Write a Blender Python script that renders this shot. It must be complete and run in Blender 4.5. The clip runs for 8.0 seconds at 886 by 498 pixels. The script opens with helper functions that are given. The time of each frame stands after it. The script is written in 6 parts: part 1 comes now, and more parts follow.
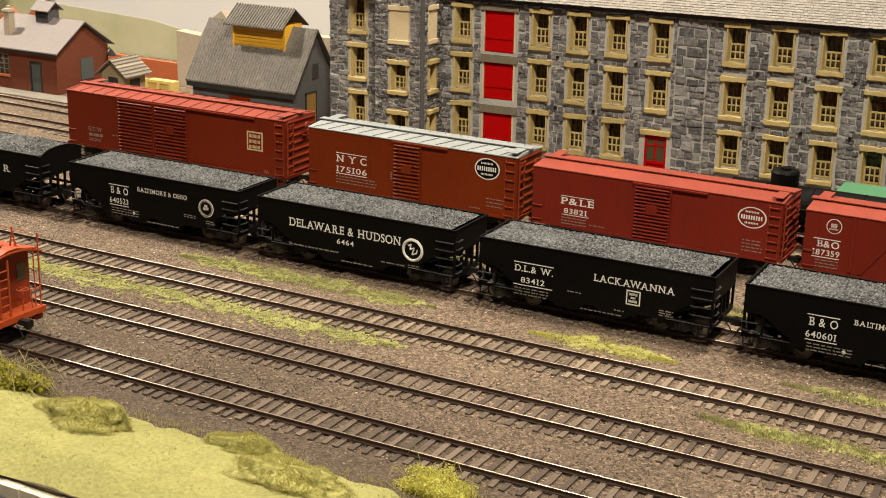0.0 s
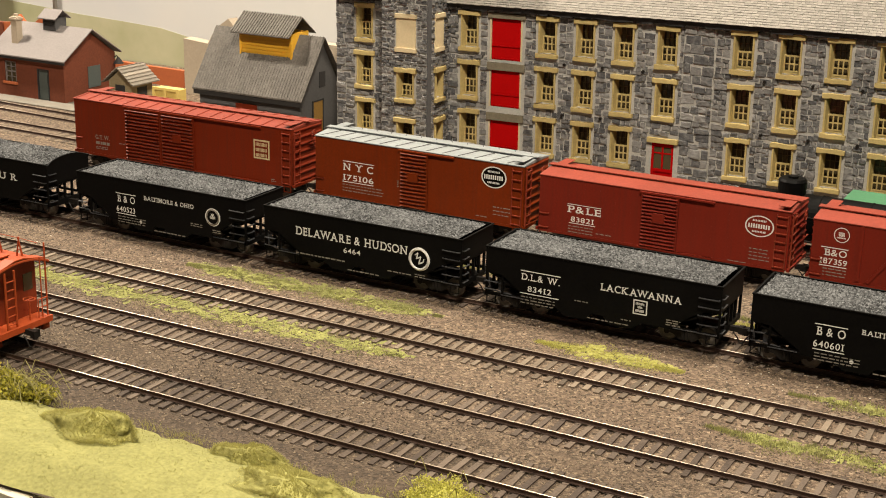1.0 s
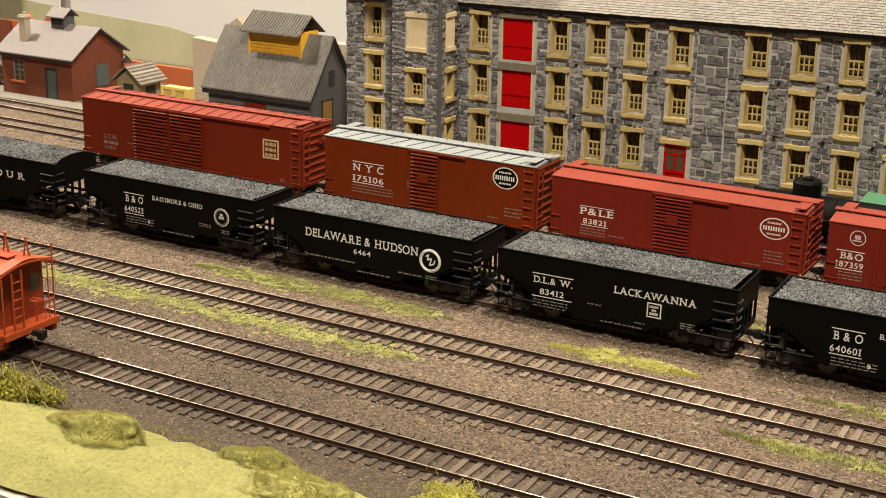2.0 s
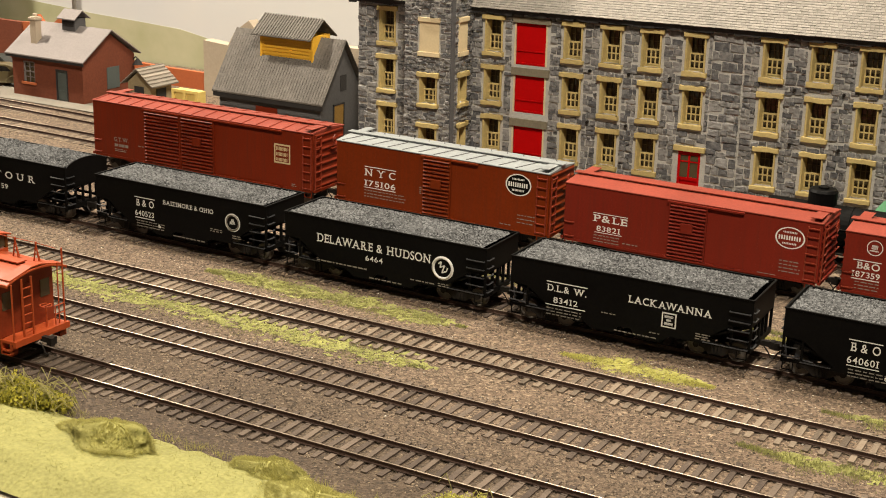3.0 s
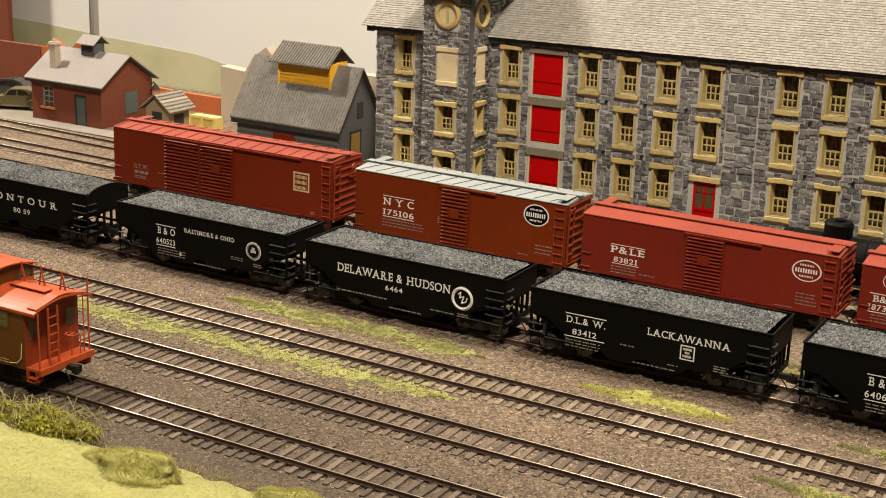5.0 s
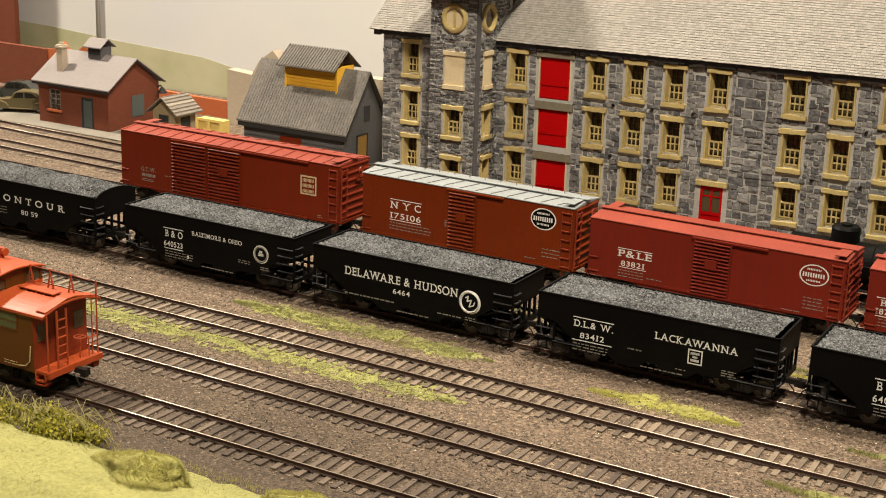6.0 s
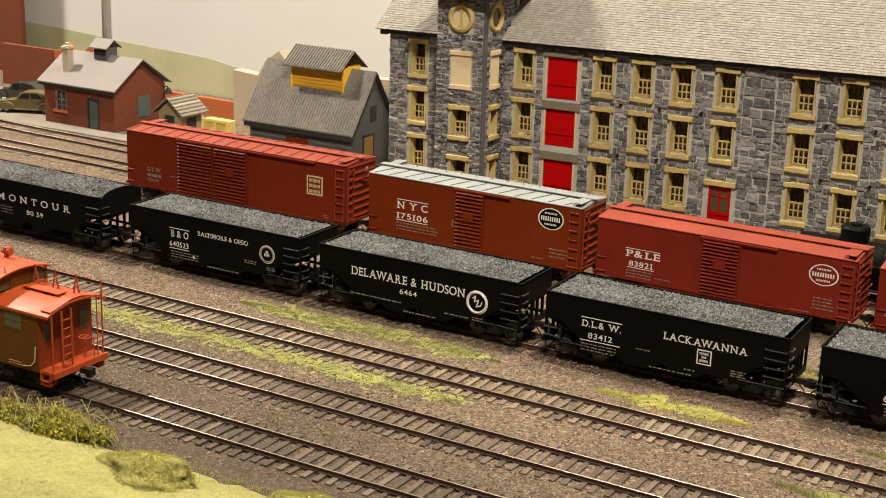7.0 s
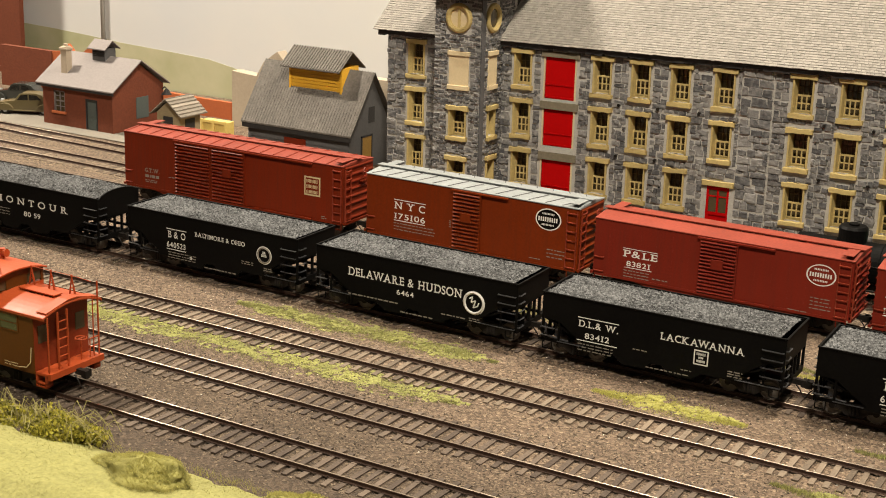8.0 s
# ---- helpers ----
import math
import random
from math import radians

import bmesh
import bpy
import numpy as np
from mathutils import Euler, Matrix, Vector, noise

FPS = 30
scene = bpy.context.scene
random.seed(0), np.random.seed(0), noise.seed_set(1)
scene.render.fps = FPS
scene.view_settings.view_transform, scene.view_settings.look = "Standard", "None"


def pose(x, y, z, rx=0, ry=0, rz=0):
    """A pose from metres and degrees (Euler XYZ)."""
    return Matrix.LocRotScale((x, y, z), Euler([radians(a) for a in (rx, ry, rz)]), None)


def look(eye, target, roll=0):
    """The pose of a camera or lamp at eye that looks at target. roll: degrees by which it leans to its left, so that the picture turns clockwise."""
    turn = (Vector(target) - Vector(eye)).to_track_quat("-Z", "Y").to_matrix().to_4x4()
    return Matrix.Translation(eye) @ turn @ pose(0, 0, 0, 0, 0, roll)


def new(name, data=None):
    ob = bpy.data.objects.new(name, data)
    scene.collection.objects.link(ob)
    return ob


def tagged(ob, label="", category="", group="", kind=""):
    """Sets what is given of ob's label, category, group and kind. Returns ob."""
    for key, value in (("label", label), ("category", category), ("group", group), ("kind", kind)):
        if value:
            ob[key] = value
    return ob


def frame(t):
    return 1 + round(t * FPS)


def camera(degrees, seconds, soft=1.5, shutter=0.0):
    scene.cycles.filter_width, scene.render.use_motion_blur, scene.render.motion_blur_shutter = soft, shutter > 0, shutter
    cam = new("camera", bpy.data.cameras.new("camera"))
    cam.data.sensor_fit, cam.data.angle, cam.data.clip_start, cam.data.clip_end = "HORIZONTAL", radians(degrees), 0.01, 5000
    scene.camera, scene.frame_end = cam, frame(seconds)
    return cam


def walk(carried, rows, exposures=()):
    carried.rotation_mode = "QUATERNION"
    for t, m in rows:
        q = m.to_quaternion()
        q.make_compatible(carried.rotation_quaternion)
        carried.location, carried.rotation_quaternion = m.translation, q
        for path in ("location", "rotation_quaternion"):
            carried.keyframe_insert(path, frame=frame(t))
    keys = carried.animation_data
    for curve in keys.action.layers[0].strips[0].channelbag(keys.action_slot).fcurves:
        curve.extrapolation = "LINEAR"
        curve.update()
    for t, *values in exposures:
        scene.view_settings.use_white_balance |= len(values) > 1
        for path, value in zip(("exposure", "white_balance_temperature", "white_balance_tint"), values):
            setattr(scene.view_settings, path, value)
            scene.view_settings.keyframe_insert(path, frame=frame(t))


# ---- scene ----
# A model railway: world in metres, 1:87 models; rail tops lie at z = 0, tracks run along x.
cam = camera(35.47, 8.0, soft=1.0)
PATH = [
    (0.0, 0.0168, -0.0068, 0.2306, 72.50, -1.53, 28.08),
    (0.5, 0.0145, -0.0077, 0.2317, 72.58, -1.45, 28.23),
    (1.0, 0.0165, -0.0055, 0.2325, 72.69, -1.40, 28.36),
    (2.5, 0.0076, 0.0025, 0.2300, 72.70, -1.67, 28.90),
    (3.0, 0.0058, 0.0042, 0.2313, 72.78, -1.81, 29.11),
    (3.5, 0.0037, 0.0021, 0.2332, 72.99, -1.95, 29.23),
    (4.0, 0.0030, -0.0019, 0.2355, 73.26, -2.06, 29.31),
    (4.5, 0.0025, -0.0026, 0.2374, 73.45, -2.09, 29.39),
    (6.0, 0.0003, -0.0047, 0.2386, 73.70, -2.21, 29.65),
    (6.5, -0.0006, -0.0039, 0.2382, 73.72, -2.16, 29.76),
    (7.0, -0.0017, -0.0018, 0.2362, 73.79, -2.11, 29.89),
    (7.5, -0.0002, -0.0010, 0.2357, 73.81, -2.02, 29.93),
    (8.0, 0.0000, 0.0000, 0.2360, 73.82, -2.02, 29.93),
]

walk(cam, [(t, pose(x, y, z, rx, ry, rz)) for t, x, y, z, rx, ry, rz in PATH],
     exposures=[(0.0, 0.0, 6500, 10), (8.0, 0.0, 6500, 10)])

# ---- light: ceiling spots of an indoor exhibition room ----
world = bpy.data.worlds.new("room_air")
scene.world = world
world.use_nodes = True
world.node_tree.nodes["Background"].inputs[0].default_value = (1.0, 0.86, 0.68, 1)
world.node_tree.nodes["Background"].inputs[1].default_value = 0.004


def ceiling_lamp(name, at, target, power, radius, color, spread=150):
    data = bpy.data.lights.new(name, "AREA")
    data.shape, data.size, data.energy, data.color = "DISK", radius * 2, power, color
    data.spread = radians(spread)
    ob = new(name, data)
    ob.matrix_world = look(at, target)
    return ob


WARM = (1.0, 0.89, 0.72)
ceiling_lamp("spot_key", (-1.42, 0.68, 1.22), (-0.42, 0.66, 0.0), 32.0, 0.05, WARM)
ceiling_lamp("spot_middle", (-0.04, 0.96, 1.24), (-0.14, 0.56, 0.0), 12.0, 0.06, WARM)
ceiling_lamp("spot_front", (0.12, -0.10, 1.22), (-0.40, 0.84, 0.05), 6.3, 0.06, WARM, 90)


# ---- small builders; all lengths below are in millimetres of the models ----
import collections

MM = 0.001
rng = random.Random(7)


class Shape:
    """Vertices and faces collected in millimetres."""

    def __init__(self):
        self.v, self.f = [], []

    def add(self, verts, faces):
        n = len(self.v)
        self.v += [tuple(p) for p in verts]
        self.f += [tuple(i + n for i in f) for f in faces]
        return self

    def box(self, x0, x1, y0, y1, z0, z1):
        return self.add([(x0, y0, z0), (x1, y0, z0), (x1, y1, z0), (x0, y1, z0), (x0, y0, z1), (x1, y0, z1), (x1, y1, z1), (x0, y1, z1)],
                        [(0, 3, 2, 1), (4, 5, 6, 7), (0, 1, 5, 4), (1, 2, 6, 5), (2, 3, 7, 6), (3, 0, 4, 7)])

    def plate(self, outline, axis, a, b):
        """An outline of (u, w) pulled from a to b along the axis: x takes (y, z), y takes (x, z), z takes (x, y)."""
        def at(u, w, d):
            return {"x": (d, u, w), "y": (u, d, w), "z": (u, w, d)}[axis]
        n = len(outline)
        verts = [at(u, w, a) for u, w in outline] + [at(u, w, b) for u, w in outline]
        faces = [tuple(range(n)), tuple(range(2 * n - 1, n - 1, -1))]
        faces += [(i, i + n, (i + 1) % n + n, (i + 1) % n) for i in range(n)]
        return self.add(verts, faces)

    def rod(self, p, q, r, n=6, r2=None):
        p, q = Vector(p), Vector(q)
        r2 = r if r2 is None else r2
        turn = (q - p).to_track_quat("Z", "Y")
        ring = [turn @ Vector((math.cos(2 * math.pi * i / n), math.sin(2 * math.pi * i / n), 0)) for i in range(n)]
        verts = [p + d * r for d in ring] + [q + d * r2 for d in ring]
        faces = [(i, (i + 1) % n, (i + 1) % n + n, i + n) for i in range(n)] + [tuple(range(n))[::-1], tuple(range(n, 2 * n))]
        return self.add(verts, faces)

    def wire(self, points, r, n=5):
        for p, q in zip(points, points[1:]):
            self.rod(p, q, r, n)
        return self

    def ring(self, c, axis, r, thick, n=20, m=6):
        """A torus about the axis (x, y or z)."""
        verts, faces = [], []
        for i in range(n):
            a = 2 * math.pi * i / n
            for j in range(m):
                b = 2 * math.pi * j / m
                u, w, d = (r + thick * math.cos(b)) * math.cos(a), (r + thick * math.cos(b)) * math.sin(a), thick * math.sin(b)
                o = {"x": (d, u, w), "y": (u, d, w), "z": (u, w, d)}[axis]
                verts.append((c[0] + o[0], c[1] + o[1], c[2] + o[2]))
        for i in range(n):
            for j in range(m):
                faces.append((i * m + j, ((i + 1) % n) * m + j, ((i + 1) % n) * m + (j + 1) % m, i * m + (j + 1) % m))
        return self.add(verts, faces)

    def chunk(self, c, r, rnd):
        """A small broken stone of eight facets."""
        d = [(1, 0, 0), (0, 1, 0), (-1, 0, 0), (0, -1, 0), (0, 0, 1), (0, 0, -1)]
        a = rnd.random() * 6.3
        ca, sa = math.cos(a), math.sin(a)
        verts = []
        for x, y, z in d:
            k = r * rnd.uniform(0.6, 1.25)
            verts.append((c[0] + k * (x * ca - y * sa), c[1] + k * (x * sa + y * ca), c[2] + k * z * 0.8))
        return self.add(verts, [(0, 1, 4), (1, 2, 4), (2, 3, 4), (3, 0, 4), (1, 0, 5), (2, 1, 5), (3, 2, 5), (0, 3, 5)])

    def mesh(self, name, smooth=False):
        me = bpy.data.meshes.new(name)
        me.from_pydata([(x * MM, y * MM, z * MM) for x, y, z in self.v], [], self.f)
        if smooth:
            me.polygons.foreach_set("use_smooth", [True] * len(me.polygons))
        bm = bmesh.new()
        bm.from_mesh(me)
        if len(bm.faces) < 20000:
            bmesh.ops.recalc_face_normals(bm, faces=bm.faces)
        bm.to_mesh(me)
        bm.free()
        return me


def thing(name, label, category, at=(0, 0, 0), turn=0.0, group="", kind="", tilt=0.0):
    ob = new(name)
    ob.empty_display_size = 0.01
    ob.matrix_world = pose(at[0] * MM, at[1] * MM, at[2] * MM, 0, tilt, turn)
    return tagged(ob, label, category, group, kind)


def part(name, shape, material, parent, label="", bevel=0.0, smooth=False):
    me = shape.mesh(name, smooth)
    me.materials.append(material)
    ob = new(name, me)
    ob.parent = parent
    if label:
        tagged(ob, label)
    if bevel:
        mod = ob.modifiers.new("worn_edge", "BEVEL")
        mod.width, mod.segments, mod.limit_method = bevel * MM, 2, "ANGLE"
    return ob


def solo(name, shape, material, label, category, kind="", group="", smooth=False, bevel=0.0):
    ob = part(name, shape, material, None, "", bevel, smooth)
    return tagged(ob, label, category, group, kind)


def each(name, shapes, material, parent):
    """Alike pieces, each a part of its own."""
    for s in shapes:
        part(name, s, material, parent)


GLYPHS = {}


def glyph(ch, bold):
    """One roman capital or figure: the built-in letter with slab serifs set on its flat stem ends."""
    if (ch, bold) in GLYPHS:
        return GLYPHS[ch, bold]
    cu = bpy.data.curves.new("letter", "FONT")
    cu.body, cu.size, cu.offset = "6" if ch == "9" else ch, 1.0, bold
    tmp = bpy.data.objects.new("letter", cu)
    me = bpy.data.meshes.new_from_object(tmp)
    bpy.data.objects.remove(tmp)
    pts = [(v.co.x, v.co.y) for v in me.vertices]
    if ch == "9":
        wide, high = max(q[0] for q in pts) + min(q[0] for q in pts), max(q[1] for q in pts) + min(q[1] for q in pts)
        pts = [(wide - a, high - b) for a, b in pts]
    faces = [tuple(f.vertices) for f in me.polygons]
    count = collections.Counter(k for f in me.polygons for k in f.edge_keys)
    rims = [k for k, n in count.items() if n == 1]
    bpy.data.meshes.remove(me)
    lo, hi = min(q[1] for q in pts), max(q[1] for q in pts)
    serifs, s, th = [], 0.085, 0.075
    for a, b in rims if ch.isalpha() or ch == "1" else []:
        (xa, ya), (xb, yb) = pts[a], pts[b]
        if abs(ya - yb) > 0.01 or ch in "CGJOQS":
            continue
        xa, xb = min(xa, xb), max(xa, xb)
        low, top = abs(ya - lo) < 0.02, abs(ya - hi) < 0.02
        if not (low or top) or (top and ch == "A") or (low and ch in "VUW") or (low and ch == "N" and xa > 0.3):
            continue
        z0, z1 = (lo, lo + th) if low else (hi - th, hi)
        if xb - xa < 0.3:
            serifs.append((xa - s, xb + s, z0, z1))
        else:
            serifs.append((xa - (s if ch != "T" else 0), xa + 0.1, z0, z1))
            if ch in "ELFT":
                serifs.append((xb - 0.05, xb, *((lo, lo + 0.2) if low else (hi - 0.2, hi))))
            if ch == "T":
                serifs.append((xa, xa + 0.05, hi - 0.2, hi))
    GLYPHS[ch, bold] = (pts, faces, serifs)
    return GLYPHS[ch, bold]


def lettering(text, parent, x0, x1, z0, height, y, material, name="lettering", bold=0.010):
    """Words on a side that faces -y, stretched to their true width and height."""
    v, f, pen, last = [], [], 0.0, " "
    for ch in text:
        if ch == " ":
            pen += 0.34
            last = " "
            continue
        pen -= 0.17 if last + ch in ("AW", "WA", "LT", "RT", "AT", "TA", "AV") else 0.0
        last = ch
        pts, faces, serifs = glyph(ch, bold)
        left = min([q[0] for q in pts] + [q[0] for q in serifs])
        right = max([q[0] for q in pts] + [q[1] for q in serifs])
        n = len(v)
        v += [(pen + a - left, 0.0, b) for a, b in pts]
        f += [tuple(i + n for i in q) for q in faces]
        for a, b, c, d in serifs:
            n = len(v)
            v += [(pen + a - left, 1.0, c), (pen + b - left, 1.0, c), (pen + b - left, 1.0, d), (pen + a - left, 1.0, d)]
            f.append((n, n + 1, n + 2, n + 3))
        pen += right - left + (0.07 if ch.isalpha() else 0.11)
    lo, hi = min(q[0] for q in v), max(q[0] for q in v)
    bot, top = min(q[2] for q in v), max(q[2] for q in v)
    me = bpy.data.meshes.new(name)
    me.from_pydata([((x0 + (x1 - x0) * (a - lo) / (hi - lo)) * MM, (y - 0.02 * d) * MM, (z0 + height * (c - bot) / (top - bot)) * MM) for a, d, c in v], [], f)
    me.materials.append(material)
    ob = new(name, me)
    ob.parent = parent
    return tagged(ob, kind="stuff")


def bars(parent, x0, x1, z0, rows, material, y, pitch=1.15, h=0.5, seed=1):
    """Fine print that nobody can read: short bars in rows."""
    r = random.Random(seed)
    s = Shape()
    for i in range(rows):
        x, z = x0, z0 - i * pitch
        while x < x1 - 0.6:
            w = min(r.uniform(1.0, 3.2), x1 - x)
            s.box(x, x + w, y - 0.03, y + 0.03, z, z + h)
            x += w + r.uniform(0.4, 0.9)
    return tagged(part("fine_print", s, material, parent), kind="stuff")


def line(parent, x0, x1, z, material, y, h=0.45):
    return part("stripe", Shape().box(x0, x1, y - 0.03, y + 0.03, z, z + h), material, parent)


# ---- materials ----
def link(m, a, b):
    m.node_tree.links.new(a, b)


def surface(name, color, rough=0.6, var=0.18, grain=0.6, stain=14.0, bump=0.15, metal=0.0, pieces="", tint=None, relief="noise", coat=0.0, spec=0.3, streak=0.0, leafy=False, world_size=False):
    """Painted, stone or earthy surfaces: fine grain and large stains in real sizes (mm), optional change from piece to piece."""
    m = bpy.data.materials.new(name)
    m.use_nodes = True
    nt = m.node_tree
    bsdf = nt.nodes["Principled BSDF"]
    bsdf.inputs["Metallic"].default_value = metal
    bsdf.inputs["Coat Weight"].default_value = coat
    bsdf.inputs["Specular IOR Level"].default_value = spec
    co = nt.nodes.new("ShaderNodeTexCoord")
    where = nt.nodes.new("ShaderNodeNewGeometry").outputs["Position"] if world_size else co.outputs["Object"]
    fine = nt.nodes.new("ShaderNodeTexNoise")
    fine.inputs["Scale"].default_value = 1000.0 / grain / 2
    fine.inputs["Detail"].default_value = 4
    big = nt.nodes.new("ShaderNodeTexNoise")
    big.inputs["Scale"].default_value = 1000.0 / stain / 2
    big.inputs["Detail"].default_value = 5
    big.inputs["Roughness"].default_value = 0.65
    link(m, where, fine.inputs["Vector"])
    link(m, where, big.inputs["Vector"])
    both = nt.nodes.new("ShaderNodeMath")
    both.operation = "ADD"
    link(m, fine.outputs["Fac"], both.inputs[0])
    link(m, big.outputs["Fac"], both.inputs[1])
    last = both.outputs[0]
    if pieces:
        src = nt.nodes.new("ShaderNodeObjectInfo" if pieces == "object" else "ShaderNodeNewGeometry")
        out = src.outputs["Random"] if pieces == "object" else src.outputs["Random Per Island"]
        more = nt.nodes.new("ShaderNodeMath")
        more.operation = "MULTIPLY_ADD"
        more.inputs[1].default_value = 0.9
        link(m, out, more.inputs[0])
        link(m, last, more.inputs[2])
        minus = nt.nodes.new("ShaderNodeMath")
        minus.operation = "SUBTRACT"
        minus.inputs[1].default_value = 0.45
        link(m, more.outputs[0], minus.inputs[0])
        last = minus.outputs[0]
    ramp = nt.nodes.new("ShaderNodeMapRange")
    ramp.inputs["From Min"].default_value = 0.55
    ramp.inputs["From Max"].default_value = 1.45
    link(m, last, ramp.inputs["Value"])
    mix = nt.nodes.new("ShaderNodeMix")
    mix.data_type = "RGBA"
    dark = [c * (1 - var) for c in color]
    light = [min(1.0, c * (1 + var)) for c in (tint or color)]
    mix.inputs[6].default_value = (*dark, 1)
    mix.inputs[7].default_value = (*light, 1)
    link(m, ramp.outputs[0], mix.inputs[0])
    paint = mix.outputs[2]
    if streak:
        # rain-washed dust: thin upright runs over broad patches
        squash = nt.nodes.new("ShaderNodeMapping")
        squash.inputs["Scale"].default_value = (420, 420, 26)
        link(m, co.outputs["Object"], squash.inputs["Vector"])
        run = nt.nodes.new("ShaderNodeTexNoise")
        run.inputs["Scale"].default_value = 1.0
        run.inputs["Detail"].default_value = 4
        link(m, squash.outputs[0], run.inputs["Vector"])
        amount = nt.nodes.new("ShaderNodeMapRange")
        amount.inputs["From Min"].default_value, amount.inputs["From Max"].default_value = 0.42, 0.72
        amount.inputs["To Max"].default_value = streak
        link(m, run.outputs["Fac"], amount.inputs["Value"])
        wash = nt.nodes.new("ShaderNodeMix")
        wash.data_type = "RGBA"
        wash.inputs[7].default_value = (0.035, 0.022, 0.015, 1)
        link(m, amount.outputs[0], wash.inputs[0])
        link(m, paint, wash.inputs[6])
        paint = wash.outputs[2]
    link(m, paint, bsdf.inputs["Base Color"])
    if leafy:
        through_leaf = nt.nodes.new("ShaderNodeBsdfTranslucent")
        link(m, paint, through_leaf.inputs["Color"])
        blend = nt.nodes.new("ShaderNodeMixShader")
        blend.inputs[0].default_value = 0.45
        link(m, bsdf.outputs[0], blend.inputs[1])
        link(m, through_leaf.outputs[0], blend.inputs[2])
        link(m, blend.outputs[0], nt.nodes["Material Output"].inputs["Surface"])
    gloss = nt.nodes.new("ShaderNodeMapRange")
    gloss.inputs["To Min"].default_value = max(0.05, rough - 0.12)
    gloss.inputs["To Max"].default_value = min(1.0, rough + 0.12)
    link(m, big.outputs["Fac"], gloss.inputs["Value"])
    link(m, gloss.outputs[0], bsdf.inputs["Roughness"])
    if bump:
        b = nt.nodes.new("ShaderNodeBump")
        b.inputs["Strength"].default_value = bump
        b.inputs["Distance"].default_value = grain * MM
        if relief == "cells":
            cell = nt.nodes.new("ShaderNodeTexVoronoi")
            cell.inputs["Scale"].default_value = 1000.0 / grain
            link(m, co.outputs["Object"], cell.inputs["Vector"])
            link(m, cell.outputs["Distance"], b.inputs["Height"])
        else:
            link(m, fine.outputs["Fac"], b.inputs["Height"])
        link(m, b.outputs[0], bsdf.inputs["Normal"])
    return m


def glass_pane(name, color, rough=0.08):
    m = surface(name, color, rough, 0.1, 1.0, 10, 0.02, spec=0.5)
    return m


RED = surface("paint_freight_red", (0.150, 0.017, 0.0045), 0.45, 0.2, 0.5, 25, 0.05, spec=0.14, streak=0.22)
RED_ROOF = surface("paint_roof_red", (0.215, 0.040, 0.024), 0.55, 0.3, 0.6, 16, 0.1, spec=0.2)
MAROON = surface("paint_oxide_red", (0.170, 0.0175, 0.009), 0.45, 0.2, 0.5, 25, 0.05, spec=0.14, streak=0.18)
BROWN = surface("paint_mineral_brown", (0.155, 0.022, 0.0032), 0.45, 0.2, 0.5, 25, 0.05, spec=0.14, streak=0.18)
ZINC = surface("galvanised_roof", (0.215, 0.230, 0.232), 0.5, 0.25, 0.8, 12, 0.08)
BLACK = surface("paint_car_black", (0.0022, 0.0021, 0.0021), 0.5, 0.3, 0.5, 20, 0.06, tint=(0.0048, 0.0045, 0.0042), spec=0.06)
DARK = surface("underframe_black", (0.010, 0.009, 0.008), 0.5, 0.3, 0.6, 8, 0.1, tint=(0.018, 0.015, 0.013), spec=0.12)
WHEEL = surface("wheel_steel", (0.11, 0.099, 0.087), 0.45, 0.35, 0.6, 4, 0.08, metal=0.3)
# black irons raised to bluish grey, which paints their glints in
RUNG = surface("grab_iron_black_glint", (0.035, 0.036, 0.040), 0.35, 0.3, 0.6, 6, 0.0, spec=0.6)
# paler than the car reds: the rungs' glint is put into the colour
RUNG_RED = surface("grab_iron_red_glint", (0.22, 0.032, 0.014), 0.35, 0.3, 0.6, 6, 0.0, spec=0.5)
CABOOSE = surface("paint_caboose_brown", (0.095, 0.031, 0.004), 0.45, 0.14, 0.5, 20, 0.05, spec=0.22)
ORANGE = surface("paint_cabin_orange", (0.34, 0.056, 0.014), 0.5, 0.2, 0.6, 14, 0.08, spec=0.25)
CAB_RED = surface("paint_end_wall_red", (0.20, 0.032, 0.010), 0.5, 0.2, 0.6, 12, 0.08, spec=0.2)
WHITE = surface("lettering_white", (0.68, 0.67, 0.63), 0.6, 0.08, 0.5, 6, 0.0)
CREAM = surface("lettering_cream", (0.55, 0.45, 0.26), 0.6, 0.08, 0.5, 6, 0.0)
FADED = surface("lettering_faded", (0.21, 0.19, 0.16), 0.6, 0.1, 0.5, 6, 0.0)
COAL = surface("coal_grey", (0.050, 0.051, 0.053), 0.65, 0.6, 0.8, 14, 0.5, pieces="island", tint=(0.120, 0.122, 0.124), spec=0.2)
DARK_COAL = surface("coal_black", (0.035, 0.034, 0.034), 0.5, 0.5, 0.8, 10, 0.5, pieces="island", tint=(0.06, 0.06, 0.06))
RAIL = surface("rail_rust", (0.050, 0.028, 0.019), 0.7, 0.25, 0.6, 12, 0.1)
RAIL_TOP = surface("rail_polished", (0.38, 0.31, 0.24), 0.36, 0.25, 1.5, 30, 0.02, metal=1.0)
TIE = surface("sleeper_wood", (0.070, 0.050, 0.038), 0.85, 0.25, 0.5, 5, 0.5, pieces="object", tint=(0.108, 0.081, 0.061), world_size=True)
TIE_DUSTY = surface("sleeper_wood_dusty", (0.105, 0.079, 0.057), 0.85, 0.25, 0.5, 5, 0.5, pieces="object", tint=(0.160, 0.124, 0.090), world_size=True)
PLASTER = surface("wall_mortar", (0.40, 0.385, 0.355), 0.9, 0.25, 0.6, 8, 0.3)
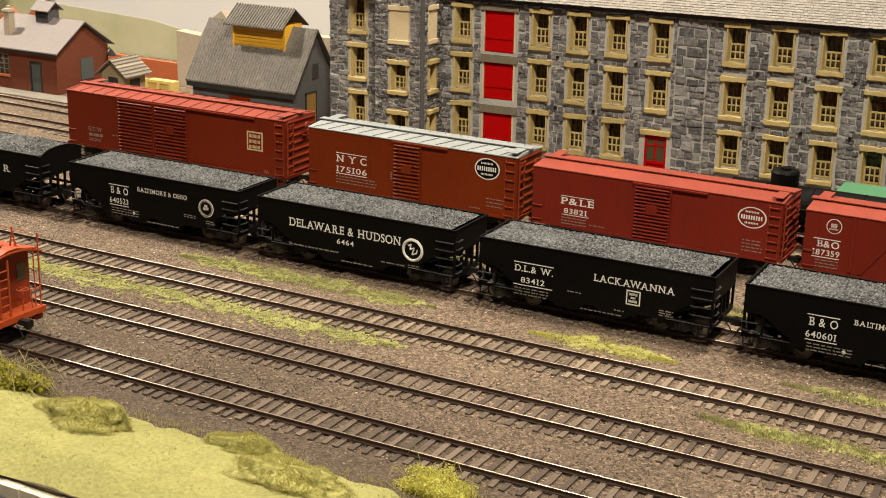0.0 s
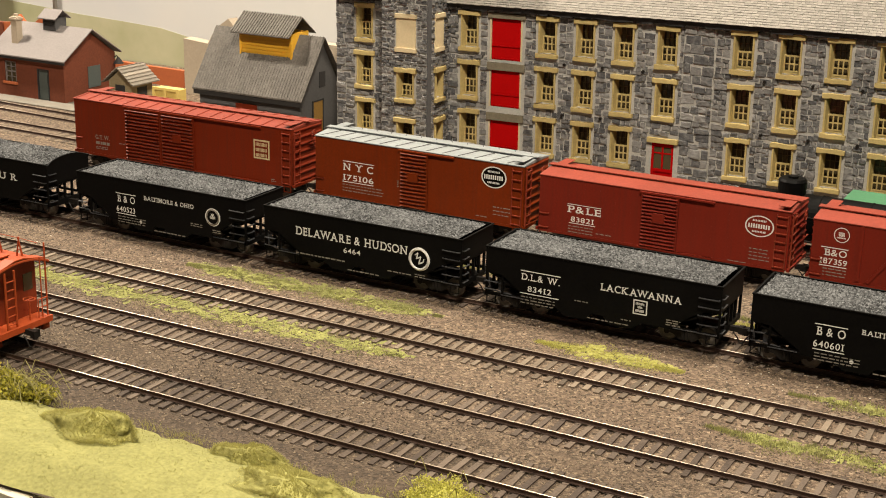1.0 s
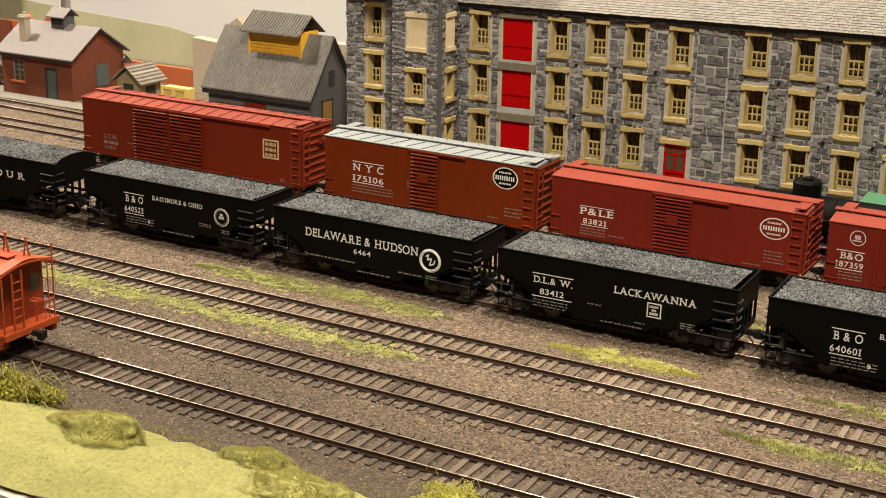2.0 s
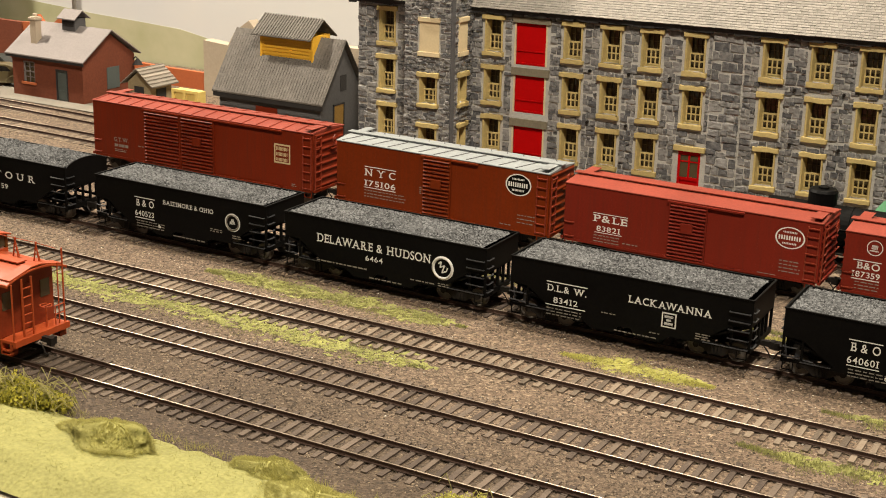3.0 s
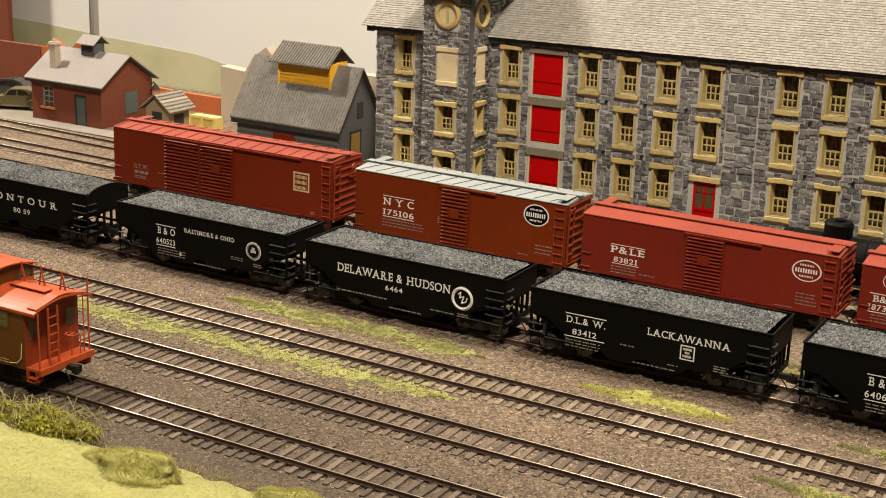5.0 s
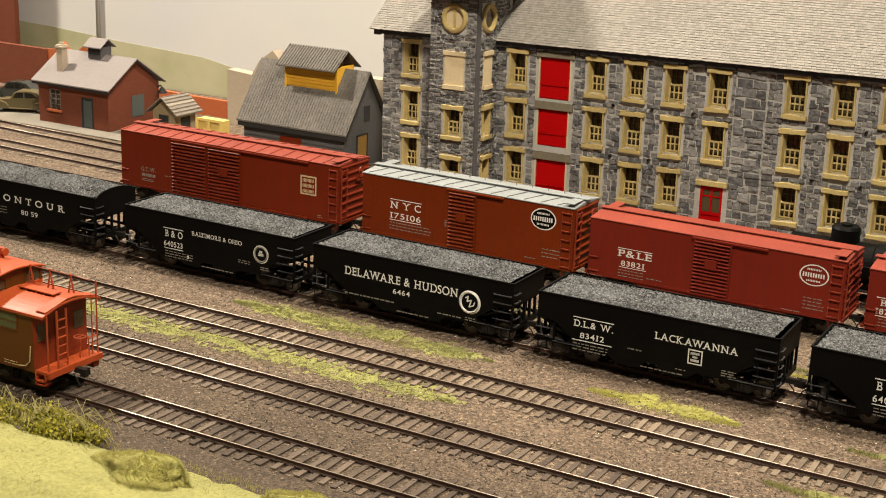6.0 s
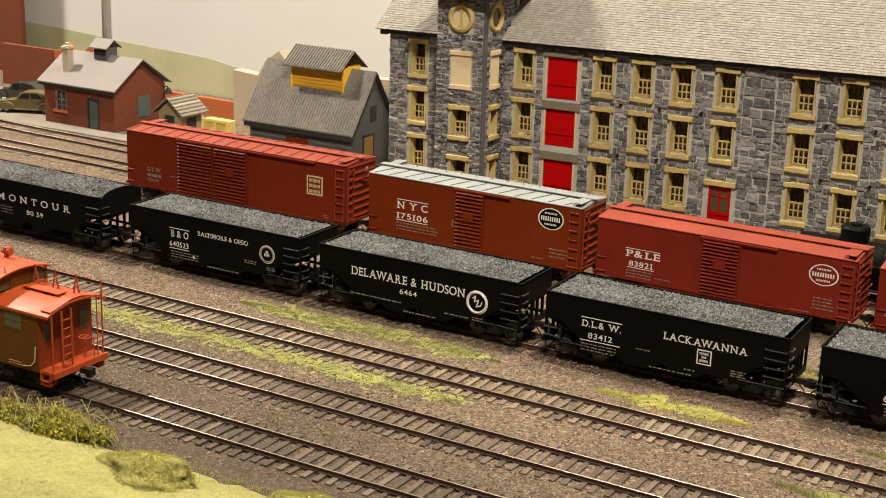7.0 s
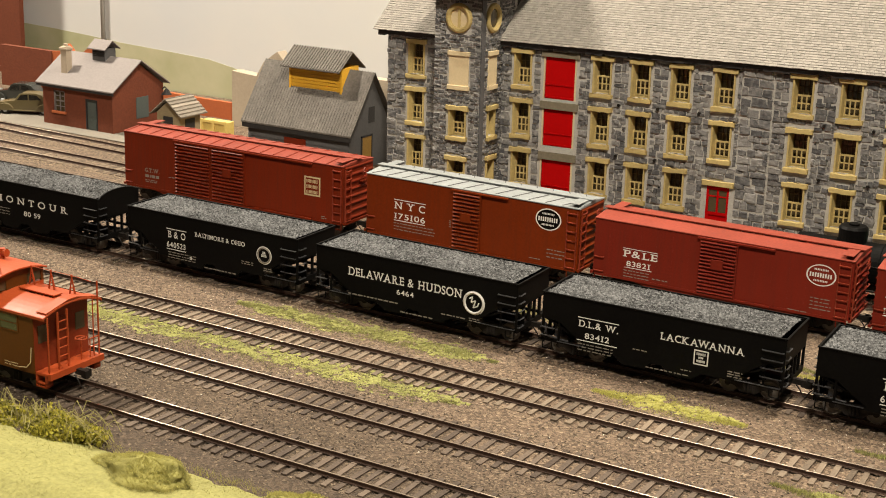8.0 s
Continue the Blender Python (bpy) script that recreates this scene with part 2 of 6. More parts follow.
STONE = surface("slate_stone", (0.112, 0.112, 0.118), 0.85, 0.26, 1.2, 2.4, 1.0, pieces="object", tint=(0.205, 0.199, 0.192), world_size=True)
STONE_REST = surface("slate_stone_small", (0.112, 0.112, 0.118), 0.85, 0.26, 1.2, 2.4, 1.0, pieces="island", tint=(0.205, 0.199, 0.192))
BUFF = surface("buff_trim", (0.44, 0.34, 0.14), 0.75, 0.22, 0.7, 7, 0.2)
# the trim's buff, darkened so the lintel's shade is in the colour
SASH_SHADED = surface("shaded_sash", (0.14, 0.10, 0.04), 0.8, 0.2, 0.7, 7, 0.2)
BUFF_PALE = surface("buff_panel", (0.58, 0.47, 0.29), 0.8, 0.1, 0.7, 12, 0.1)
LOADING_RED = surface("paint_door_red", (0.40, 0.0015, 0.002), 0.6, 0.12, 0.6, 16, 0.08, spec=0.08)
SHINGLE = surface("roof_shingle", (0.205, 0.188, 0.166), 0.8, 0.10, 0.6, 22, 0.3, pieces="island", tint=(0.230, 0.212, 0.186))
BEAM = surface("weathered_beam", (0.17, 0.148, 0.105), 0.85, 0.25, 0.7, 6, 0.3)
TAR = surface("tar_eave", (0.03, 0.028, 0.028), 0.7, 0.3, 0.6, 6, 0.2)
PANE = glass_pane("window_glass", (0.075, 0.056, 0.028), 0.15)
GREEN_PANE = glass_pane("cabin_glass", (0.05, 0.055, 0.025), 0.25)

BRICK = surface("painted_brick_wall", (0.155, 0.043, 0.021), 0.8, 0.2, 0.9, 10, 0.2)
BRICK_ORANGE = surface("orange_brick_card", (0.40, 0.105, 0.036), 0.8, 0.12, 0.9, 14, 0.1)
ROOF_GREY = surface("felt_roof_grey", (0.20, 0.178, 0.172), 0.8, 0.16, 0.8, 18, 0.15)
ROOF_SLATE = surface("weathered_tin_roof", (0.065, 0.058, 0.051), 0.75, 0.3, 0.7, 14, 0.2, tint=(0.135, 0.121, 0.105), streak=0.3)
CLAPBOARD = surface("grey_clapboard", (0.085, 0.083, 0.085), 0.8, 0.2, 0.7, 10, 0.2)
YELLOW = surface("paint_chrome_yellow", (0.66, 0.36, 0.03), 0.6, 0.12, 0.7, 12, 0.1)
OCHRE = surface("faded_ochre_door", (0.26, 0.15, 0.035), 0.75, 0.25, 0.7, 8, 0.15)
PALE_YELLOW = surface("paint_pale_yellow", (0.68, 0.50, 0.15), 0.7, 0.12, 0.7, 10, 0.1)
TEAL = surface("paint_grey_green_door", (0.085, 0.10, 0.095), 0.6, 0.12, 0.7, 10, 0.1)
BEIGE = surface("beige_card", (0.40, 0.33, 0.25), 0.85, 0.12, 0.9, 16, 0.1)
CONCRETE = surface("yard_concrete", (0.19, 0.17, 0.14), 0.9, 0.25, 0.8, 20, 0.2)
HUT_WOOD = surface("weathered_hut_boards", (0.28, 0.22, 0.13), 0.85, 0.2, 0.7, 8, 0.2)
SHAKE = surface("hut_roof_boards", (0.22, 0.19, 0.155), 0.85, 0.25, 0.7, 8, 0.25, pieces="object")
SKY = surface("painted_sky", (0.56, 0.58, 0.61), 0.95, 0.02, 60.0, 420, 0.0, tint=(0.66, 0.635, 0.59))
HILL = surface("painted_hill", (0.33, 0.34, 0.18), 0.95, 0.08, 22.0, 70, 0.0, tint=(0.50, 0.47, 0.33))
FASCIA = surface("black_fascia", (0.006, 0.006, 0.006), 0.7, 0.2, 1.0, 30, 0.02)
PLASTER_EDGE = surface("bare_plaster_edge", (0.62, 0.55, 0.42), 0.9, 0.15, 0.8, 12, 0.2)
ROOM_WALL = surface("room_wall_paint", (0.26, 0.23, 0.20), 0.9, 0.06, 5.0, 400, 0.02)
ROOM_FLOOR = surface("room_carpet", (0.10, 0.08, 0.065), 0.95, 0.2, 4.0, 200, 0.1)
CEILING = surface("ceiling_paint", (0.40, 0.38, 0.35), 0.95, 0.05, 5.0, 400, 0.02)
GRASS = surface("static_grass", (0.27, 0.255, 0.085), 0.9, 0.1, 1.2, 28, 0.0, pieces="island", tint=(0.33, 0.312, 0.112), leafy=True)
GRASS_BASE = surface("turf_base", (0.19, 0.182, 0.058), 0.95, 0.2, 0.8, 20, 0.4, tint=(0.275, 0.262, 0.092))
WEED = surface("weed_green", (0.17, 0.178, 0.065), 0.85, 0.25, 1.0, 22, 0.0, pieces="island", tint=(0.30, 0.29, 0.11), leafy=True)
LEAF = surface("bush_leaf_green", (0.17, 0.17, 0.025), 0.8, 0.4, 0.8, 10, 0.0, pieces="island", tint=(0.42, 0.38, 0.06), leafy=True)
LEAF_YELLOW = surface("bush_leaf_yellow", (0.38, 0.365, 0.085), 0.8, 0.25, 0.8, 10, 0.0, pieces="island", tint=(0.50, 0.475, 0.15), leafy=True)
BUSH_LEAF = surface("bush_leaf_bright", (0.47, 0.45, 0.08), 0.8, 0.25, 0.8, 10, 0.0, pieces="island", tint=(0.60, 0.57, 0.16), leafy=True)
TWIG = surface("dry_twig", (0.29, 0.26, 0.10), 0.85, 0.25, 0.5, 6, 0.0)
SAGE = surface("moss_grey_green", (0.32, 0.295, 0.09), 0.9, 0.12, 0.8, 12, 0.0, pieces="island", tint=(0.42, 0.39, 0.13), leafy=True)
MOSS = surface("moss_foam", (0.27, 0.255, 0.08), 0.95, 0.15, 1.0, 9, 0.3, tint=(0.38, 0.355, 0.12))
BUSH_FOAM = surface("yellow_bush_foam", (0.36, 0.345, 0.07), 0.95, 0.2, 1.0, 6, 0.4, tint=(0.50, 0.475, 0.12))


def ballast_material():
    """Fine gravel: grains of mixed browns and greys, darker towards the front tracks and the left, tan in the yard
    behind.
    """
    m = surface("ballast_gravel", (0.12, 0.09, 0.065), 0.9, 0.35, 0.9, 30, 0.8, relief="cells")
    nt = m.node_tree
    bsdf = nt.nodes["Principled BSDF"]
    old = bsdf.inputs["Base Color"].links[0].from_socket
    co = nt.nodes["Texture Coordinate"]
    cell = nt.nodes.new("ShaderNodeTexVoronoi")
    cell.inputs["Scale"].default_value = 1000 / 1.1
    link(m, co.outputs["Object"], cell.inputs["Vector"])
    sep = nt.nodes.new("ShaderNodeSeparateColor")
    link(m, cell.outputs["Color"], sep.inputs[0])
    grain = nt.nodes.new("ShaderNodeValToRGB")
    el = grain.color_ramp.elements
    el[0].position, el[0].color = 0.0, (0.028, 0.021, 0.015, 1)
    el[1].position, el[1].color = 1.0, (0.27, 0.215, 0.155, 1)
    for p, c in ((0.4, (0.088, 0.063, 0.046, 1)), (0.75, (0.132, 0.098, 0.072, 1)), (0.94, (0.17, 0.132, 0.098, 1))):
        e = el.new(p)
        e.color = c
    link(m, sep.outputs[0], grain.inputs[0])
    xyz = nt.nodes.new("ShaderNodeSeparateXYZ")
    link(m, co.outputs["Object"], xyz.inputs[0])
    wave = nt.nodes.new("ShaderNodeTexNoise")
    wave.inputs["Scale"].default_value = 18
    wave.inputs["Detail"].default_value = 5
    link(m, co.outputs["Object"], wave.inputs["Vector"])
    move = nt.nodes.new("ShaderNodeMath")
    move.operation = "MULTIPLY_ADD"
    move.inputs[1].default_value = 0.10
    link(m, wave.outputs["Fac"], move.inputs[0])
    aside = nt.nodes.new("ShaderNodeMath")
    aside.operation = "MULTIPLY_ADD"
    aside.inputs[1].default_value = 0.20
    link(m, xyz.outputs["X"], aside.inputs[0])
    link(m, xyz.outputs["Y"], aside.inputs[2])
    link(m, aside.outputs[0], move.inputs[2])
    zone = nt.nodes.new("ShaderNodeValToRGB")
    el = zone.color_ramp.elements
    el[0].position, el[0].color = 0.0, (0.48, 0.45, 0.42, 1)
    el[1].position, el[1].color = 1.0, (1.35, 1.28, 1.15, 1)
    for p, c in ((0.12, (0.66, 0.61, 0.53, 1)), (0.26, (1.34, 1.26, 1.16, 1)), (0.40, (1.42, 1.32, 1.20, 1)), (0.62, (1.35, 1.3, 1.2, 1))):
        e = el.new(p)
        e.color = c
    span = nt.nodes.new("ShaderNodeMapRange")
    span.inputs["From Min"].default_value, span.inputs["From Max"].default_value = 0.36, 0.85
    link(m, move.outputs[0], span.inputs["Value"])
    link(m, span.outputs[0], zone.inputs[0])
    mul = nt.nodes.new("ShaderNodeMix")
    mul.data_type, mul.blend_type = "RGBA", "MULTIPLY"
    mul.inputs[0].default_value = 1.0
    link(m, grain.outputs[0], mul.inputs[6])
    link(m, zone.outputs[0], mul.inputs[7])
    soil = nt.nodes.new("ShaderNodeMix")
    soil.data_type = "RGBA"
    soil.inputs[0].default_value = 0.25
    link(m, mul.outputs[2], soil.inputs[6])
    link(m, old, soil.inputs[7])
    link(m, soil.outputs[2], bsdf.inputs["Base Color"])
    return m


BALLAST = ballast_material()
STONES = surface("loose_stones", (0.065, 0.048, 0.036), 0.9, 0.35, 0.6, 30, 0.2, pieces="island", tint=(0.215, 0.166, 0.118))

# ---- the room ----
TABLE = -2.85
room = {"floor": (-2300, 1300, -1000, 1300, -1020, -1000), "ceiling": (-2300, 1300, -1000, 1300, 1300, 1330),
        "wall_north": (-2300, 1300, 1300, 1340, -1000, 1300), "wall_south": (-2300, 1300, -1040, -1000, -1000, 1300),
        "wall_west": (-2340, -2300, -1040, 1340, -1000, 1300), "wall_east": (1300, 1340, -1040, 1340, -1000, 1300)}
for n, b in room.items():
    solo(n, Shape().box(*b), {"floor": ROOM_FLOOR, "ceiling": CEILING}.get(n, ROOM_WALL), "plain %s of the exhibition room" % n.split("_")[0], n.split("_")[0], kind="structure")


def height(x, y):
    """The table top's ground, in mm."""
    z = TABLE + 0.35 * noise.noise((x / 9, y / 9, 0)) + 0.5 * noise.noise((x / 45, y / 45, 3))
    if 735 < y:
        z += 0.62 * min(1, (y - 735) / 10)
    return z


def sheet(x0, x1, y0, y1, step, fz):
    s = Shape()
    nx, ny = int((x1 - x0) / step) + 1, int((y1 - y0) / step) + 1
    s.v = [(x0 + i * step, y0 + j * step, fz(x0 + i * step, y0 + j * step)) for j in range(ny) for i in range(nx)]
    s.f = [(j * nx + i, j * nx + i + 1, (j + 1) * nx + i + 1, (j + 1) * nx + i) for j in range(ny - 1) for i in range(nx - 1)]
    return s


solo("ground", sheet(-1500, 700, 322, 1040, 5, height), BALLAST, "brown gravel ground of the layout, darker towards the front left", "ground", kind="structure", smooth=True)
tb = Shape().box(-1500, 700, 316, 1060, -60, -14)
for lx_ in (-1460, -440, 600):
    for ly_ in (360, 980):
        tb.box(lx_, lx_ + 60, ly_, ly_ + 60, -1000, -60)
solo("layout_table", tb, FASCIA, "black painted layout table under the scenery", "table", kind="structure")
solo("fascia", Shape().box(-1500, 700, 309, 315.5, -260, -7), FASCIA, "black fascia board along the layout's edge", "fascia", kind="structure")
solo("pavement", sheet(-1290, -735, 826, 935, 5, lambda x, y: TABLE + 1.35 + 0.15 * noise.noise((x / 12, y / 12, 5))), CONCRETE,
     "pale dusty concrete yard around the brick office", "pavement", kind="structure")


# ---- tracks ----
def rail_shape(x0, x1, y):
    s = Shape()
    s.plate([(y - 0.85, -2.1), (y + 0.85, -2.1), (y + 0.85, -1.85), (y + 0.2, -1.6), (y + 0.2, -0.7), (y + 0.42, -0.55), (y + 0.42, -0.12),
             (y - 0.42, -0.12), (y - 0.42, -0.55), (y - 0.2, -0.7), (y - 0.2, -1.6), (y - 0.85, -1.85)], "x", x0, x1)
    return s


def rail_head(x0, x1, y):
    arc = [(y + 0.40 * math.cos(math.pi * i / 10), -0.116 + 0.14 * math.sin(math.pi * i / 10)) for i in range(11)]
    return Shape().plate(arc, "x", x0, x1)


TIE_MESHES = []
for k in range(6):
    r = random.Random(40 + k)
    s = Shape()
    lx = 16.2 + r.uniform(-0.7, 0.4)
    a, b = r.uniform(1.12, 1.32), r.uniform(-0.1, 0.1)
    s.box(-a, a, -lx, lx - b, -4.2, -2.12)
    s.box(-a * 0.95, a * 0.95, -9.6, -6.9, -2.12, -1.98)
    s.box(-a * 0.95, a * 0.95, 6.9, 9.6, -2.12, -1.98)
    pair = []
    for wood in (TIE, TIE_DUSTY):
        me = s.mesh("sleeper")
        me.materials.append(wood)
        pair.append(me)
    TIE_MESHES.append(pair)


def track(label, y, x0, x1, seen, seed, turn=0.0, cx=0.0, dusty=0):
    """A straight track; its sleepers within the seen stretch are pieces, the others one joined part."""
    r = random.Random(seed)
    t = thing("railroad_track", label, "track", (cx, y, 0), turn, "tracks", "structure")
    for side in (-8.75, 8.75):
        rail = part("rail", rail_shape(x0, x1, side), RAIL, t)
        part("rail_head", rail_head(x0, x1, side), RAIL_TOP, rail, "worn bright running surface", smooth=True)
    rest = Shape()
    x = x0 + 3
    while x < x1:
        if seen[0] < x < seen[1]:
            ob = new("sleeper", r.choice(TIE_MESHES)[dusty])
            ob.parent = t
            ob.matrix_basis = pose((x + r.uniform(-0.5, 0.5)) * MM, r.uniform(-0.5, 0.5) * MM, r.uniform(-0.15, 0.05) * MM, 0, 0, r.uniform(-2.2, 2.2))
        else:
            rest.box(x - 1.3, x + 1.3, -16, 16, -4.2, -2.12)
        x += 5.9
    if rest.f:
        tagged(part("sleeper_bed", rest, (TIE, TIE_DUSTY)[dusty], t), kind="stuff")
    return t


track("brown weathered track with bright rails beside the grass bank", 420.2, -1100, 350, (-640, 20), 1)
track("brown weathered track with bright rails in dark ballast", 472.0, -1100, 350, (-700, 40), 2)
track("brown weathered track with bright rails between grass strips", 529.5, -1200, 450, (-760, 60), 3, dusty=1)
track("weathered track under the coal hoppers", 595.5, -1300, 450, (-720, 60), 4)
track("weathered track under the red boxcars", 707.5, -1300, 450, (-760, 20), 5)
track("weathered track beside the stone mill", 768.0, -620, 450, (-200, 0), 8)
track("dusty yard track leading behind the boxcars", 757.0, -560, 260, (-330, 160), 6, -1.6, -760, 1)
track("dusty yard track in front of the brick office", 806.0, -560, 260, (-330, 160), 7, -3.0, -800, 1)


def scatter_stones():
    r = random.Random(11)
    s = Shape()
    while len(s.v) < 6 * 30000:
        x, y = r.uniform(-700, 60), r.triangular(382, 680, 430)
        if any(abs(y - c) < 9 for c in (420.2, 472, 529.5, 595.5)) and r.random() < 0.75:
            continue
        s.chunk((x, y, height(x, y) + 0.1), r.uniform(0.25, 0.7), r)
    return s


def pale_pebbles():
    r = random.Random(19)
    s = Shape()
    for _ in range(900):
        x, y = r.uniform(-700, 60), r.triangular(430, 680, 600)
        s.chunk((x, y, height(x, y) + 0.15), r.uniform(0.2, 0.55), r)
    return s


solo("pale_pebbles", pale_pebbles(), surface("pale_stone", (0.30, 0.27, 0.22), 0.9, 0.3, 0.6, 10, 0.1, pieces="island", tint=(0.55, 0.51, 0.44)), "scattered pale stone chips in the ballast", "gravel", kind="stuff")
solo("loose_gravel", scatter_stones(), STONES, "loose brown and grey gravel strewn between the tracks", "gravel", kind="stuff")

# ---- rolling stock ----
def truck(parent, x, color=DARK):
    """A freight truck: two side frames, bolster and two wheelsets."""
    t = part("truck", Shape().box(x - 2, x + 2, -9.5, 9.5, 3.2, 6.2), color, parent)
    for sy in (-11.6, 10.4):
        s = Shape()
        s.plate([(x - 11.2, 4.8), (x - 8.4, 4.6), (x - 6.6, 4.4), (x - 3.6, 2.0), (x + 3.6, 2.0), (x + 6.6, 4.4), (x + 8.4, 4.6), (x + 11.2, 4.8),
                 (x + 9.8, 6.6), (x + 6.0, 6.9), (x + 3.6, 8.2), (x - 3.6, 8.2), (x - 6.0, 6.9), (x - 9.8, 6.6)], "y", sy, sy + 1.2)
        for d in (-9.6, 9.6):
            s.rod((x + d, sy - 0.4, 5.4), (x + d, sy + 1.2, 5.4), 1.5, 10)
        for d in (-1.6, 0, 1.6):
            s.rod((x + d, sy - 0.3, 2.2), (x + d, sy - 0.3, 6.4), 0.7, 7)
        part("side_frame", s, color, t)
    for d in (-9.6, 9.6):
        for sy in (-8.4, 8.4):
            s = Shape()
            s.rod((x + d, sy - 1.2, 4.8), (x + d, sy + 1.2, 4.8), 4.8, 18)
            s.rod((x + d, sy - 1.5, 4.8), (x + d, sy + 1.5, 4.8), 1.6, 10)
            for e in (-1.2, 1.2):
                s.ring((x + d, sy + e, 4.8), "y", 4.2, 0.45, 20, 5)
            part("wheel", s, WHEEL, t)
        part("axle", Shape().rod((x + d, -8, 4.8), (x + d, 8, 4.8), 0.8, 8), color, t)
    return t


def coupler(parent, x, sign, material=DARK):
    s = Shape()
    s.box(min(x, x + sign * 4.5), max(x, x + sign * 4.5), -1.2, 1.2, 7.0, 9.4)
    s.plate([(x + sign * 4.2, -1.8), (x + sign * 7.2, -2.2), (x + sign * 7.6, -0.2), (x + sign * 6.2, 0.2), (x + sign * 6.8, 1.9), (x + sign * 4.4, 1.8)], "z", 6.4, 9.8)
    c = part("coupler", s, material, parent)
    hose = Shape().wire([(x + sign * 2.5, -4, 8), (x + sign * 4.5, -4.2, 6), (x + sign * 6, -4.2, 3.2), (x + sign * 7.5, -4, 3.4)], 0.35)
    part("air_hose", hose, DARK, c)


def ladder(parent, x0, x1, y, z0, z1, n, material, axis="y", stile=True):
    """Rungs proud of a side (axis y) or of an end (axis x, where x0, x1 run along y and y is the end's x)."""
    s = Shape()
    for i in range(n):
        z = z0 + (z1 - z0) * i / (n - 1)
        if axis == "y":
            d = -1 if y < 0 else 1
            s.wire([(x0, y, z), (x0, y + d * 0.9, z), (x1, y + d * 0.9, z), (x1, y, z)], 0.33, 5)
        else:
            d = -1 if y < 0 else 1
            s.wire([(y, x0, z), (y + d * 0.9, x0, z), (y + d * 0.9, x1, z), (y, x1, z)], 0.33, 5)
    if stile:
        for u in (x0, x1):
            if axis == "y":
                s.box(u - 0.25, u + 0.25, min(y, y + d * 0.8), max(y, y + d * 0.8), z0 - 1, z1 + 1)
            else:
                s.box(min(y, y + d * 0.8), max(y, y + d * 0.8), u - 0.25, u + 0.25, z0 - 1, z1 + 1)
    return part("ladder", s, material, parent)


def brake_wheel(parent, x, y, z, material):
    s = Shape().ring((x, y, z), "x", 2.6, 0.3, 16, 5)
    for a in range(4):
        c, d = math.cos(a * 1.571), math.sin(a * 1.571)
        s.rod((x, y, z), (x, y + 2.6 * c, z + 2.6 * d), 0.22, 4)
    s.rod((x - 1.2, y, z), (x + 0.3, y, z), 0.5, 6)
    part("brake_wheel", s, material, parent)


